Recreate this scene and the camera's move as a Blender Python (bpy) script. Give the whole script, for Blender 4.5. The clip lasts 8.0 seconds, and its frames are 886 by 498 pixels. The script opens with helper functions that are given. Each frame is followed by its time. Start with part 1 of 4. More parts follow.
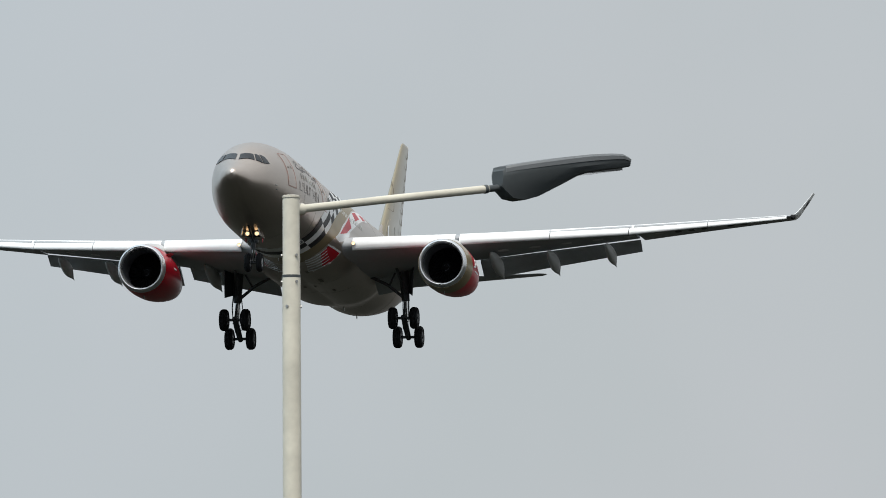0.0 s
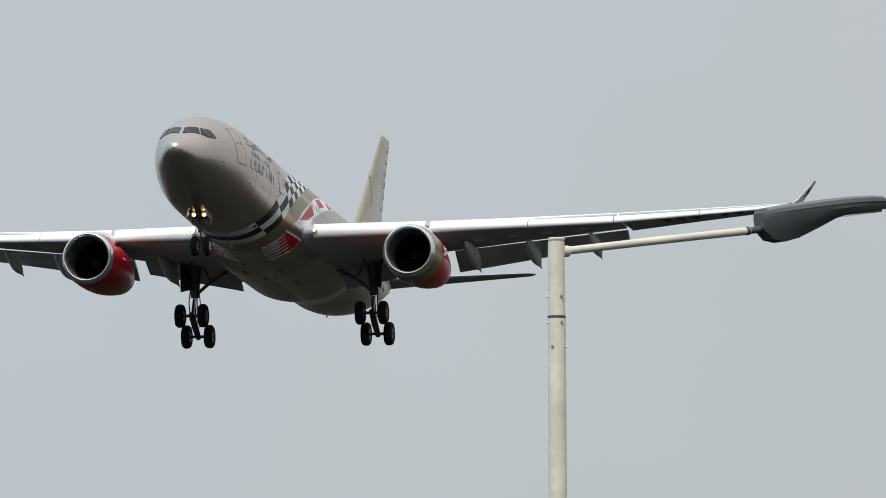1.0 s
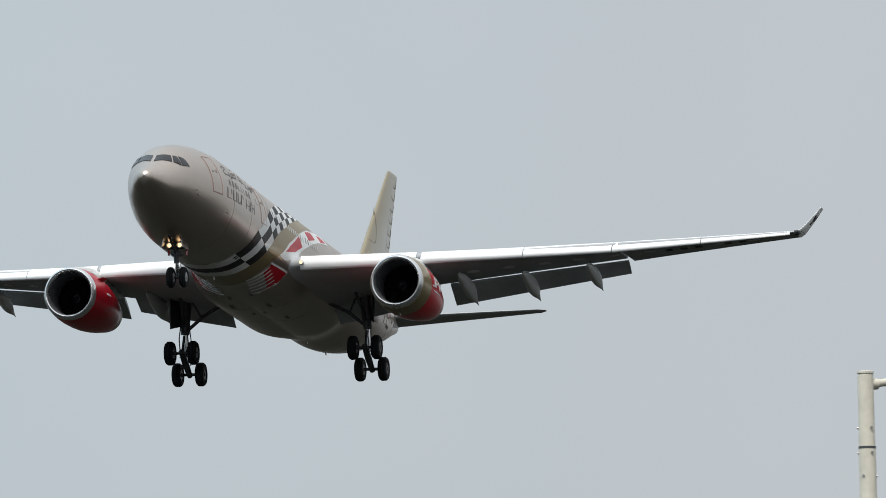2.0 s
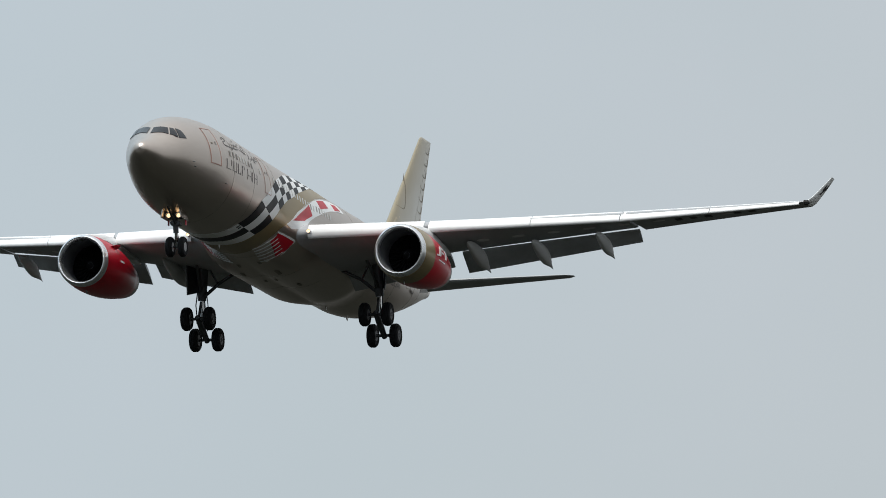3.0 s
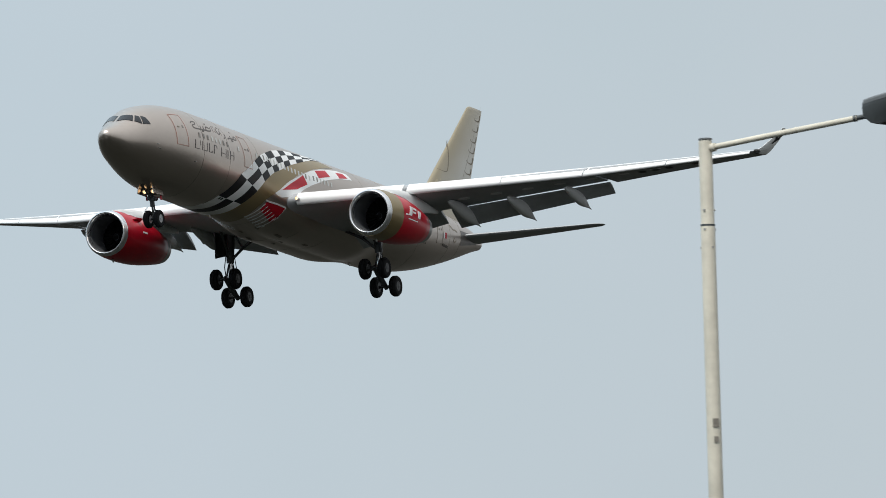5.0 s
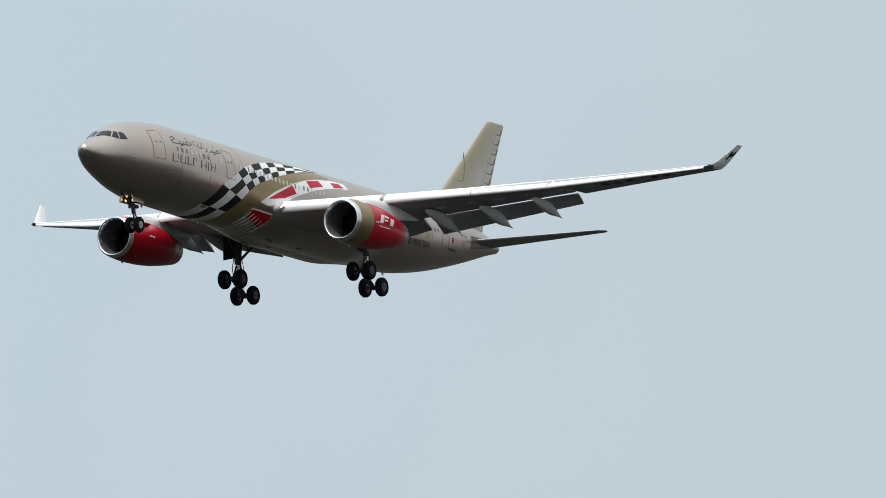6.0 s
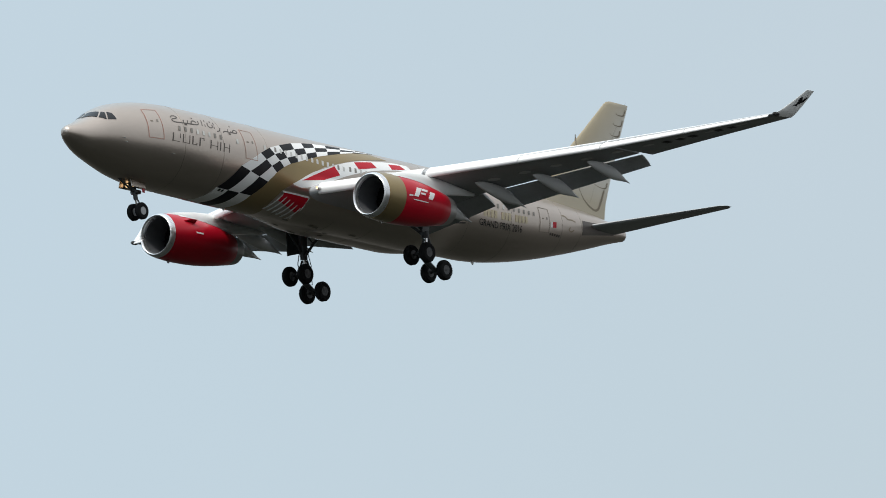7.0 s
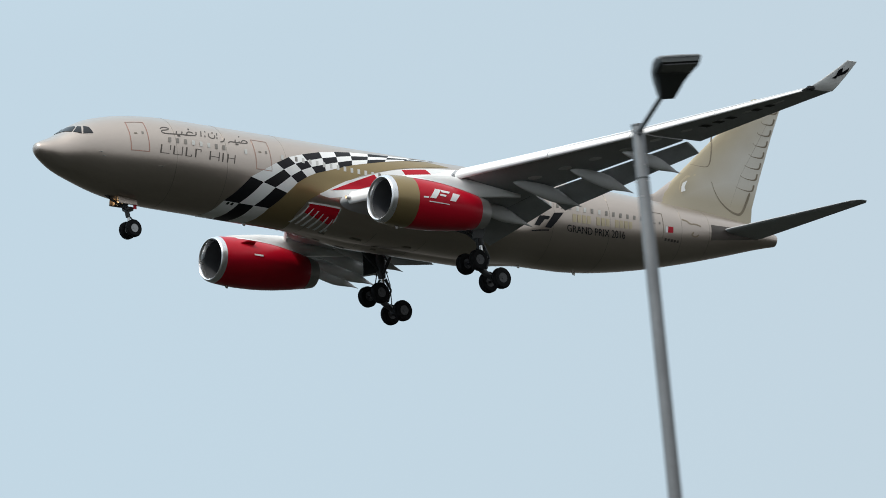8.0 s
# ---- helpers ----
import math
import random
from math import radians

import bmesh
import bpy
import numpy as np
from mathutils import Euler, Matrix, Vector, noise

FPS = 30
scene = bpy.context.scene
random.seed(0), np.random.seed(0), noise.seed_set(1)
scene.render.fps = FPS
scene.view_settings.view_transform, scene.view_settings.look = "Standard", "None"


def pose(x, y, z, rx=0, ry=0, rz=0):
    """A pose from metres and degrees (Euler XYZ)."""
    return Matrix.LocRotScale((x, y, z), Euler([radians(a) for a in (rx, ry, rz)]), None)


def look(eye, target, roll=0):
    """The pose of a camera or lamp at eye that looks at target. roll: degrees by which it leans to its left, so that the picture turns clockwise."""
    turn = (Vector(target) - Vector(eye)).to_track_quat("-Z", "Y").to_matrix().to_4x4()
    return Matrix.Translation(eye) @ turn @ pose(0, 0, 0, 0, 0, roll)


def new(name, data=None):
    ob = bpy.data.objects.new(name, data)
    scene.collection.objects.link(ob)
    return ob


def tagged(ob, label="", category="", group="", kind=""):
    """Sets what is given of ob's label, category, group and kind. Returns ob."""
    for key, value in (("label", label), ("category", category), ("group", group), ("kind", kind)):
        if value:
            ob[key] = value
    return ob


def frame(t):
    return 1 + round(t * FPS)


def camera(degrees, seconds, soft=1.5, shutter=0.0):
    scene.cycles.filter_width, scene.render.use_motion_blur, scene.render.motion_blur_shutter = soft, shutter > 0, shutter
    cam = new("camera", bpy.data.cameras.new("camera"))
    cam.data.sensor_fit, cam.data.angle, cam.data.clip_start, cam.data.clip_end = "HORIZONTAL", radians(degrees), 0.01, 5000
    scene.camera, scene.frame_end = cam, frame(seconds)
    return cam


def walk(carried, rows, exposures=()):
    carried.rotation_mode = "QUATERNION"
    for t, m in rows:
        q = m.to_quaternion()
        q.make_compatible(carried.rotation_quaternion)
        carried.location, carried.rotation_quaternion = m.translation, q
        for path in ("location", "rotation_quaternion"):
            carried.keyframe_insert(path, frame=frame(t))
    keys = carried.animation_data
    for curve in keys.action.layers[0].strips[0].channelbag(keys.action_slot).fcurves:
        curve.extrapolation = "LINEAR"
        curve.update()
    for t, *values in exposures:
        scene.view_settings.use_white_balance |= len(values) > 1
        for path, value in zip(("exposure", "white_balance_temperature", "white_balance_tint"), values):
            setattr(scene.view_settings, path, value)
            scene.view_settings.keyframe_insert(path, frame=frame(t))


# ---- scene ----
# ---------------------------------------------------------------- camera and flight
# seconds, place, tilt, lean and turn of the camera, which draws back from the lamps as it pans
CAMERA = (
    (0, 0.00, 0.00, 2.00, 94.729, 0.345, -12.207),
    (0.5, 0.00, 0.00, 2.00, 94.822, 0.407, -11.201),
    (0.7, 0.00, -0.30, 2.00, 94.838, 0.658, -10.615),
    (1, 0.00, -1.00, 2.00, 94.961, 0.299, -9.896),
    (1.2, 0.00, -1.50, 2.00, 95.129, 1.135, -9.305),
    (1.5, 0.00, -2.30, 2.00, 95.339, 0.957, -8.333),
    (2, 0.00, -2.90, 2.00, 95.872, 1.093, -6.985),
    (2.5, 0.00, -2.90, 2.00, 95.954, 0.926, -5.437),
    (3, 0.00, -3.00, 2.00, 95.837, 0.805, -3.558),
    (3.5, 0.00, -4.20, 2.00, 95.819, 1.177, -1.412),
    (4, 0.00, -8.40, 2.00, 95.593, 1.231, 0.268),
    (4.2, 0.00, -9.50, 2.00, 95.632, 1.247, 0.906),
    (4.5, 0.00, -12.20, 2.00, 95.542, 1.598, 1.981),
    (4.7, 0.00, -14.30, 2.00, 95.453, 1.547, 2.669),
    (5, 0.00, -17.70, 2.00, 95.310, 1.565, 3.600),
    (5.5, -0.10, -21.00, 2.05, 95.191, 0.848, 5.336),
    (6, -0.50, -22.00, 2.25, 95.417, 0.446, 7.293),
    (6.5, -1.00, -22.00, 2.60, 96.366, 1.103, 9.830),
    (7, -1.40, -22.40, 2.95, 98.258, 2.870, 13.004),
    (7.2, -1.35, -22.80, 2.93, 99.021, 3.263, 14.271),
    (7.5, -1.20, -23.68, 2.86, 100.165, 3.852, 16.171),
    (7.7, -0.65, -25.20, 2.50, 100.476, 4.150, 17.719),
    (8, 0.00, -27.40, 2.00, 100.905, 5.407, 20.489),
)
FLIGHT = (
    (0, 79.43, 425.82, 42.72, 0.405, 3.810, 67.839),
    (0.5, 66.58, 405.53, 42.50, 0.718, 4.212, 68.329),
    (0.7, 60.84, 396.62, 42.29, 0.948, 4.440, 68.672),
    (1, 54.56, 397.21, 42.85, 0.190, 4.624, 68.968),
    (1.2, 50.33, 397.19, 43.69, 0.744, 4.824, 69.388),
    (1.5, 42.75, 392.30, 43.94, 0.301, 4.868, 69.654),
    (2, 32.45, 387.33, 46.80, 0.452, 4.619, 70.128),
    (2.5, 21.21, 386.35, 47.80, 0.609, 4.375, 70.608),
    (3, 8.79, 395.34, 48.80, 0.777, 4.141, 71.079),
    (3.5, -5.44, 414.21, 51.57, 0.888, 3.936, 71.526),
    (4, -19.51, 424.28, 51.83, -0.083, 3.870, 71.276),
    (4.2, -25.27, 423.88, 52.24, -0.401, 3.737, 71.158),
    (4.5, -33.71, 424.76, 52.16, -0.420, 3.877, 70.783),
    (4.7, -39.60, 430.81, 52.45, -0.336, 3.867, 70.466),
    (5, -48.35, 436.18, 52.44, -0.293, 3.970, 69.775),
    (5.5, -67.10, 457.97, 53.74, -0.305, 3.867, 68.836),
    (6, -88.59, 474.50, 57.49, -0.302, 3.761, 67.612),
    (6.5, -110.41, 467.15, 66.43, -0.272, 3.650, 65.825),
    (7, -127.29, 431.54, 80.41, -0.405, 3.540, 63.355),
    (7.2, -130.03, 408.94, 83.36, -0.412, 3.421, 62.053),
    (7.5, -142.49, 401.74, 92.01, -0.219, 3.425, 60.453),
    (7.7, -155.56, 400.79, 94.91, -0.130, 3.920, 59.269),
    (8, -171.36, 385.12, 96.62, 0.562, 5.052, 56.449),
)
LAMPS = (
    (8.585, 43.969, 6.030, -11.05),
    (-1.208, 32.580, 7.377, 1.54),
    (-13.706, 15.254, 11.251, 17.81),
)

cam = camera(6.902, 8.0, soft=0.85, shutter=0.12)
walk(cam, [(t, pose(*row)) for t, *row in CAMERA],
     exposures=((0, 0.0), (3.0, 0.02), (5.0, 0.05), (6.5, 0.10), (8.0, 0.12)))

# ---------------------------------------------------------------- light
SUN_EL, SUN_AZ = 57.0, 205.0   # azimuth clockwise from +y
world = bpy.data.worlds.new("sky")
scene.world = world
world.use_nodes = True
wn, wl = world.node_tree.nodes, world.node_tree.links
wn.clear()
sky = wn.new("ShaderNodeTexSky")
sky.sky_type, sky.sun_disc = "NISHITA", False
sky.sun_elevation, sky.sun_rotation = radians(SUN_EL), radians(SUN_AZ)
sky.dust_density, sky.ozone_density = 4.0, 1.5
sky_gain = wn.new("ShaderNodeMix")
sky_gain.data_type, sky_gain.blend_type = "RGBA", "MULTIPLY"
sky_gain.inputs[0].default_value = 1.0
wl.new(sky.outputs[0], sky_gain.inputs[6])
sky_gain.inputs[7].default_value = (0.085, 0.085, 0.085, 1)
where = wn.new("ShaderNodeTexCoord")
cloud = wn.new("ShaderNodeTexNoise")
cloud.inputs["Scale"].default_value, cloud.inputs["Detail"].default_value = 13.0, 4.0
cloud.inputs["Roughness"].default_value = 0.45
wl.new(where.outputs["Generated"], cloud.inputs["Vector"])
veil = wn.new("ShaderNodeValToRGB")
veil.color_ramp.elements[0].position, veil.color_ramp.elements[0].color = 0.35, (0.515, 0.560, 0.578, 1)
veil.color_ramp.elements[1].position, veil.color_ramp.elements[1].color = 0.68, (0.555, 0.585, 0.612, 1)
wl.new(cloud.outputs["Fac"], veil.inputs[0])
# the cloud thins towards one side of the sky, where more blue comes through
split = wn.new("ShaderNodeSeparateXYZ")
wl.new(where.outputs["Generated"], split.inputs[0])
thin = wn.new("ShaderNodeMapRange")
thin.inputs["From Min"].default_value, thin.inputs["From Max"].default_value = 0.24, -0.38
wl.new(split.outputs["X"], thin.inputs["Value"])
tint = wn.new("ShaderNodeMix")
tint.data_type, tint.blend_type = "RGBA", "MIX"
tint.inputs[7].default_value = (0.535, 0.668, 0.760, 1)
wl.new(thin.outputs[0], tint.inputs[0])
wl.new(veil.outputs[0], tint.inputs[6])
both = wn.new("ShaderNodeMix")
both.data_type = "RGBA"
both.inputs[0].default_value = 0.9
wl.new(sky_gain.outputs[2], both.inputs[6])
wl.new(tint.outputs[2], both.inputs[7])
back = wn.new("ShaderNodeBackground")
# an overcast sky is brighter overhead than at the horizon
lift = wn.new("ShaderNodeMapRange")
lift.inputs["From Min"].default_value, lift.inputs["From Max"].default_value = 0.22, 0.9
lift.inputs["To Min"].default_value, lift.inputs["To Max"].default_value = 1.0, 1.9
wl.new(split.outputs["Z"], lift.inputs["Value"])
wl.new(lift.outputs[0], back.inputs["Strength"])
wl.new(both.outputs[2], back.inputs[0])
wl.new(back.outputs[0], wn.new("ShaderNodeOutputWorld").inputs[0])
sun = new("sun", bpy.data.lights.new("sun", "SUN"))
sun.data.energy, sun.data.angle, sun.data.color = 2.6, radians(6), (1.0, 0.95, 0.87)
away = Vector((math.sin(radians(SUN_AZ)) * math.cos(radians(SUN_EL)), math.cos(radians(SUN_AZ)) * math.cos(radians(SUN_EL)), math.sin(radians(SUN_EL))))
sun.matrix_world = look(away * 100, (0, 0, 0))


# ---------------------------------------------------------------- materials
def paint(name, colour, rough=0.4, metal=0.0, vary=0.12, scale=0.6, fine=14.0, bump=0.0, coat=0.0, streak=1.0):
    """A painted or bare surface with broad stains and fine grain, in metres on the object."""
    mat = bpy.data.materials.new(name)
    mat.use_nodes = True
    n, l = mat.node_tree.nodes, mat.node_tree.links
    b = n["Principled BSDF"]
    b.inputs["Metallic"].default_value, b.inputs["Coat Weight"].default_value = metal, coat
    b.inputs["Coat Roughness"].default_value = 0.15
    co = n.new("ShaderNodeTexCoord")
    mp = n.new("ShaderNodeMapping")
    mp.inputs["Scale"].default_value = (1.0 / streak, 1, 1)
    l.new(co.outputs["Object"], mp.inputs[0])
    broad, grain = n.new("ShaderNodeTexNoise"), n.new("ShaderNodeTexNoise")
    for node, s, d in ((broad, scale, 5.0), (grain, fine, 3.0)):
        node.inputs["Scale"].default_value, node.inputs["Detail"].default_value = s, d
        l.new(mp.outputs[0], node.inputs["Vector"])
    mix = n.new("ShaderNodeMath")
    mix.operation = "MULTIPLY_ADD"
    l.new(grain.outputs["Fac"], mix.inputs[0])
    mix.inputs[1].default_value = 0.35
    l.new(broad.outputs["Fac"], mix.inputs[2])
    ramp = n.new("ShaderNodeValToRGB")
    ramp.color_ramp.elements[0].position, ramp.color_ramp.elements[1].position = 0.35, 1.0
    ramp.color_ramp.elements[0].color = (*[c * (1 - vary) for c in colour], 1)
    ramp.color_ramp.elements[1].color = (*[min(1, c * (1 + vary)) for c in colour], 1)
    l.new(mix.outputs[0], ramp.inputs[0])
    l.new(ramp.outputs[0], b.inputs["Base Color"])
    gloss = n.new("ShaderNodeMapRange")
    gloss.inputs["To Min"].default_value, gloss.inputs["To Max"].default_value = rough * 0.8, min(1, rough * 1.25)
    l.new(broad.outputs["Fac"], gloss.inputs["Value"])
    l.new(gloss.outputs[0], b.inputs["Roughness"])
    if bump:
        bp = n.new("ShaderNodeBump")
        bp.inputs["Strength"].default_value, bp.inputs["Distance"].default_value = bump, 0.02
        l.new(mix.outputs[0], bp.inputs["Height"])
        l.new(bp.outputs[0], b.inputs["Normal"])
    return mat


def glow(name, colour, power):
    mat = bpy.data.materials.new(name)
    mat.use_nodes = True
    b = mat.node_tree.nodes["Principled BSDF"]
    b.inputs["Base Color"].default_value = b.inputs["Emission Color"].default_value = (*colour, 1)
    b.inputs["Emission Strength"].default_value = power
    return mat


CHAMPAGNE = paint("champagne_paint", (0.497, 0.427, 0.376), 0.30, 0.90, 0.06, 0.25, 5.0, bump=0.05, coat=0.28, streak=3)
GOLD = paint("dark_gold_paint", (0.29, 0.215, 0.10), 0.42, 0.6, 0.08, 0.4, coat=0.3)
WHITE = paint("white_paint", (0.80, 0.80, 0.79), 0.38, 0.0, 0.05, 0.4, coat=0.3)
BLACK = paint("black_paint", (0.008, 0.008, 0.010), 0.45, 0.0, 0.15, 0.8)
RED = paint("red_paint", (0.45, 0.004, 0.018), 0.33, 0.0, 0.08, 0.5, coat=0.05)
INK = paint("grey_lettering", (0.095, 0.080, 0.070), 0.36, 0.35, 0.1, 2.0)
PALE_GOLD = paint("pale_gold_lettering", (0.50, 0.42, 0.28), 0.4, 0.2, 0.1, 2.0)
OUTLINE = paint("door_outline_red", (0.42, 0.23, 0.185), 0.45, 0.2, 0.1, 2.0)
FAINT_OUTLINE = paint("faded_door_outline_red", (0.43, 0.29, 0.24), 0.40, 0.45, 0.1, 2.0)
JOINT = paint("skin_joint_shade", (0.29, 0.26, 0.22), 0.3, 0.85, 0.1, 2.0)
PALE_BROWN = paint("pale_brown_lettering", (0.27, 0.215, 0.15), 0.45, 0.2, 0.1, 2.0)
SEAM = paint("door_seam", (0.22, 0.19, 0.15), 0.5, 0.2, 0.1, 2.0)
WING_GREY = paint("wing_grey_paint", (0.38, 0.39, 0.405), 0.6, 0.0, 0.12, 0.5, 5.0, streak=2)
FAIRING_GREY = paint("fairing_grey_paint", (0.62, 0.62, 0.62), 0.55, 0.0, 0.10, 0.7, 6.0, streak=3)
FLAP_GREY = paint("flap_grey_paint", (0.38, 0.39, 0.40), 0.6, 0.0, 0.15, 0.9, 6.0)
TAIL_GREY = paint("tailplane_grey_paint", (0.38, 0.39, 0.40), 0.55, 0.0, 0.15, 0.6, 5.0, streak=2)
SLAT = paint("slat_metal_white", (0.80, 0.80, 0.80), 0.4, 0.0, 0.06, 0.8, 6.0)
ALUMINIUM = paint("polished_aluminium", (0.72, 0.72, 0.73), 0.28, 0.9, 0.08, 1.2)
BARE = paint("bare_titanium", (0.40, 0.39, 0.38), 0.4, 0.8, 0.15, 1.5)
LINER = paint("inlet_liner_grey", (0.075, 0.078, 0.085), 0.75, 0.1, 0.12, 1.5)
# near black: the deep inlet's shade is put into the fan's colour
FAN_SHADE = paint("fan_inlet_shade_black", (0.0035, 0.0035, 0.004), 0.8, 0.0, 0.2, 3.0)
TYRE = paint("tyre_rubber", (0.010, 0.010, 0.011), 0.85, 0.0, 0.3, 3.0, 40.0, bump=0.2)
NOSE_RIM = paint("bright_wheel_rim", (0.42, 0.42, 0.43), 0.4, 0.3, 0.2, 4.0)
RIM = paint("wheel_rim_grey", (0.095, 0.095, 0.10), 0.55, 0.2, 0.2, 4.0)
LEG = paint("gear_leg_grey", (0.055, 0.057, 0.06), 0.5, 0.2, 0.25, 3.0, 30.0)
CHROME = paint("oleo_chrome", (0.7, 0.7, 0.7), 0.15, 1.0, 0.05, 3.0)
HOSE = paint("black_hose", (0.02, 0.02, 0.02), 0.6, 0.0, 0.2, 5.0)
WELL = paint("dark_bay", (0.03, 0.03, 0.03), 0.8, 0.0, 0.3, 2.0)
GLASS = paint("cockpit_glass", (0.008, 0.009, 0.012), 0.16, 0.0, 0.2, 1.0, coat=0.0)
PORTHOLE = paint("cabin_window_pane", (0.20, 0.185, 0.165), 0.35, 0.0, 0.3, 1.0, coat=0.0)
BLIND = paint("cabin_window_blind", (0.50, 0.50, 0.48), 0.4, 0.0, 0.1, 1.0)
LAMP_ON = glow("landing_light_lens", (1.0, 0.66, 0.34), 1.9)
POLE_PAINT = paint("cream_pole_paint", (0.62, 0.58, 0.485), 0.45, 0.0, 0.22, 3.5, 22.0, bump=0.05)
# a darker, greyer pole than the cream ones
GREY_POLE = paint("grey_pole_finish", (0.20, 0.21, 0.22), 0.5, 0.35, 0.25, 2.5, 22.0, bump=0.05)
HEAD_GREY = paint("lamp_housing_grey", (0.065, 0.072, 0.075), 0.5, 0.1, 0.15, 3.0, 25.0)
HEAD_RIM = paint("lamp_top_grey", (0.14, 0.147, 0.153), 0.5, 0.1, 0.15, 3.0, 25.0)
LENS = paint("lamp_lens_dark", (0.04, 0.04, 0.045), 0.12, 0.0, 0.2, 3.0, coat=0.6)
STICKER = paint("weathered_sticker", (0.22, 0.20, 0.17), 0.6, 0.0, 0.5, 14.0, 60.0)
# unseen ground, toned by distance to shape the reflections on the hull
UNSEEN_GROUND = paint("unseen_ground_tones", (0.018, 0.019, 0.016), 1.0, 0.0, 0.4, 0.02, 0.3, bump=0.4)
def paler_far_ground(mat):
    """Dark tone about the camera and under the approach, painted paler farther off."""
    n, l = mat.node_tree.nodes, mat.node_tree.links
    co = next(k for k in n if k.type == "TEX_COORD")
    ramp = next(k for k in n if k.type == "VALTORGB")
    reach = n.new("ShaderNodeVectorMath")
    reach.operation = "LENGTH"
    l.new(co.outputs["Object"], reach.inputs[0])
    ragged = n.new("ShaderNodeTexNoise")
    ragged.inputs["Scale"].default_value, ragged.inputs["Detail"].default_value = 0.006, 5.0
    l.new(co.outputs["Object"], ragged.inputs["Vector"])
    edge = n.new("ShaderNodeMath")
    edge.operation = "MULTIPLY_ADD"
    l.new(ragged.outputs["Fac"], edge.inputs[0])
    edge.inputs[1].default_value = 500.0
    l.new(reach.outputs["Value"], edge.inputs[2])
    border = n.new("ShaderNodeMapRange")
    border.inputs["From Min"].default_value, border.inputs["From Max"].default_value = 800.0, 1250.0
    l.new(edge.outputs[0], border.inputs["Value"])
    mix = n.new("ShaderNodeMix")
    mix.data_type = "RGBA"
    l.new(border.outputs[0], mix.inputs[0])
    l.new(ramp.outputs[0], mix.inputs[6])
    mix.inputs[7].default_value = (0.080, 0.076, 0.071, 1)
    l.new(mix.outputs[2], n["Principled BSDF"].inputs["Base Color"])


paler_far_ground(UNSEEN_GROUND)
CHAMPAGNE.node_tree.nodes["Principled BSDF"].inputs["Coat Roughness"].default_value = 0.27
for dull in (RED, BLACK, TYRE, TAIL_GREY, WING_GREY, FLAP_GREY, FAIRING_GREY, SLAT, FAN_SHADE, LINER):
    dull.node_tree.nodes["Principled BSDF"].inputs["Specular IOR Level"].default_value = 0.2
UNSEEN_GROUND.node_tree.nodes["Principled BSDF"].inputs["Specular IOR Level"].default_value = 0.0


# ---------------------------------------------------------------- mesh helpers
def part(name, geo, material, parent=None, label="", smooth=40.0):
    """One mesh object from (vertices, faces)."""
    verts, faces = geo
    me = bpy.data.meshes.new(name)
    me.from_pydata([tuple(v) for v in verts], [], [tuple(f) for f in faces])
    bm = bmesh.new()
    bm.from_mesh(me)
    bmesh.ops.recalc_face_normals(bm, faces=bm.faces)
    bm.to_mesh(me)
    bm.free()
    me.materials.append(material)
    if smooth:
        me.shade_smooth()
        me.set_sharp_from_angle(angle=radians(smooth))
    ob = new(name, me)
    if parent is not None:
        ob.parent = parent
    if label:
        ob["label"] = label
    return ob


def join(*geos):
    verts, faces = [], []
    for v, f in geos:
        k = len(verts)
        verts += list(v)
        faces += [tuple(i + k for i in q) for q in f]
    return verts, faces


def loft(rings, cap=True, closed=True):
    """A skin over rings of equally many points."""
    n = len(rings[0])
    verts = [p for r in rings for p in r]
    faces = []
    for i in range(len(rings) - 1):
        for j in range(n if closed else n - 1):
            a, b = i * n + j, i * n + (j + 1) % n
            faces.append((a, b, b + n, a + n))
    if cap:
        faces += [tuple(range(n)), tuple(range((len(rings) - 1) * n, len(rings) * n))]
    return verts, faces


def sheet(grid, depth, out):
    """A plate over a grid of points, given thickness along out(i, j)."""
    n = len(grid[0])
    top = [Vector(p) for r in grid for p in r]
    low = [Vector(p) - Vector(out(p)) * depth for r in grid for p in r]
    k = len(top)
    faces = []
    m = len(grid)
    for i in range(m - 1):
        for j in range(n - 1):
            a = i * n + j
            faces.append((a, a + 1, a + n + 1, a + n))
            faces.append((a + k, a + n + k, a + n + 1 + k, a + 1 + k))
    rim = [j for j in range(n)] + [i * n + n - 1 for i in range(1, m)] + [(m - 1) * n + j for j in range(n - 2, -1, -1)] + [i * n for i in range(m - 2, 0, -1)]
    for a, b in zip(rim, rim[1:] + rim[:1]):
        faces.append((a, b, b + k, a + k))
    return top + low, faces


def tube(points, radii, n=14):
    """A round bar along points."""
    rings = []
    pts = [Vector(p) for p in points]
    for i, p in enumerate(pts):
        d = (pts[min(i + 1, len(pts) - 1)] - pts[max(i - 1, 0)]).normalized()
        side = d.cross(Vector((0, 0, 1)) if abs(d.z) < 0.9 else Vector((1, 0, 0))).normalized()
        up = side.cross(d)
        r = radii[i] if isinstance(radii, (list, tuple)) else radii
        rings.append([p + side * r * math.cos(a) + up * r * math.sin(a) for a in [2 * math.pi * k / n for k in range(n)]])
    return loft(rings)


def spun(profile, centre, n=48, axis="x", closed=False):
    """A profile of (along, radius) turned about the axis through centre."""
    rings = []
    for s, r in profile:
        ring = []
        for k in range(n):
            a = 2 * math.pi * k / n
            u, v = r * math.cos(a), r * math.sin(a)
            p = {"x": (s, u, v), "y": (u, s, v), "z": (u, v, s)}[axis]
            ring.append(Vector(centre) + Vector(p))
        rings.append(ring)
    if closed:
        rings.append(rings[0])
    return loft(rings, cap=not closed)


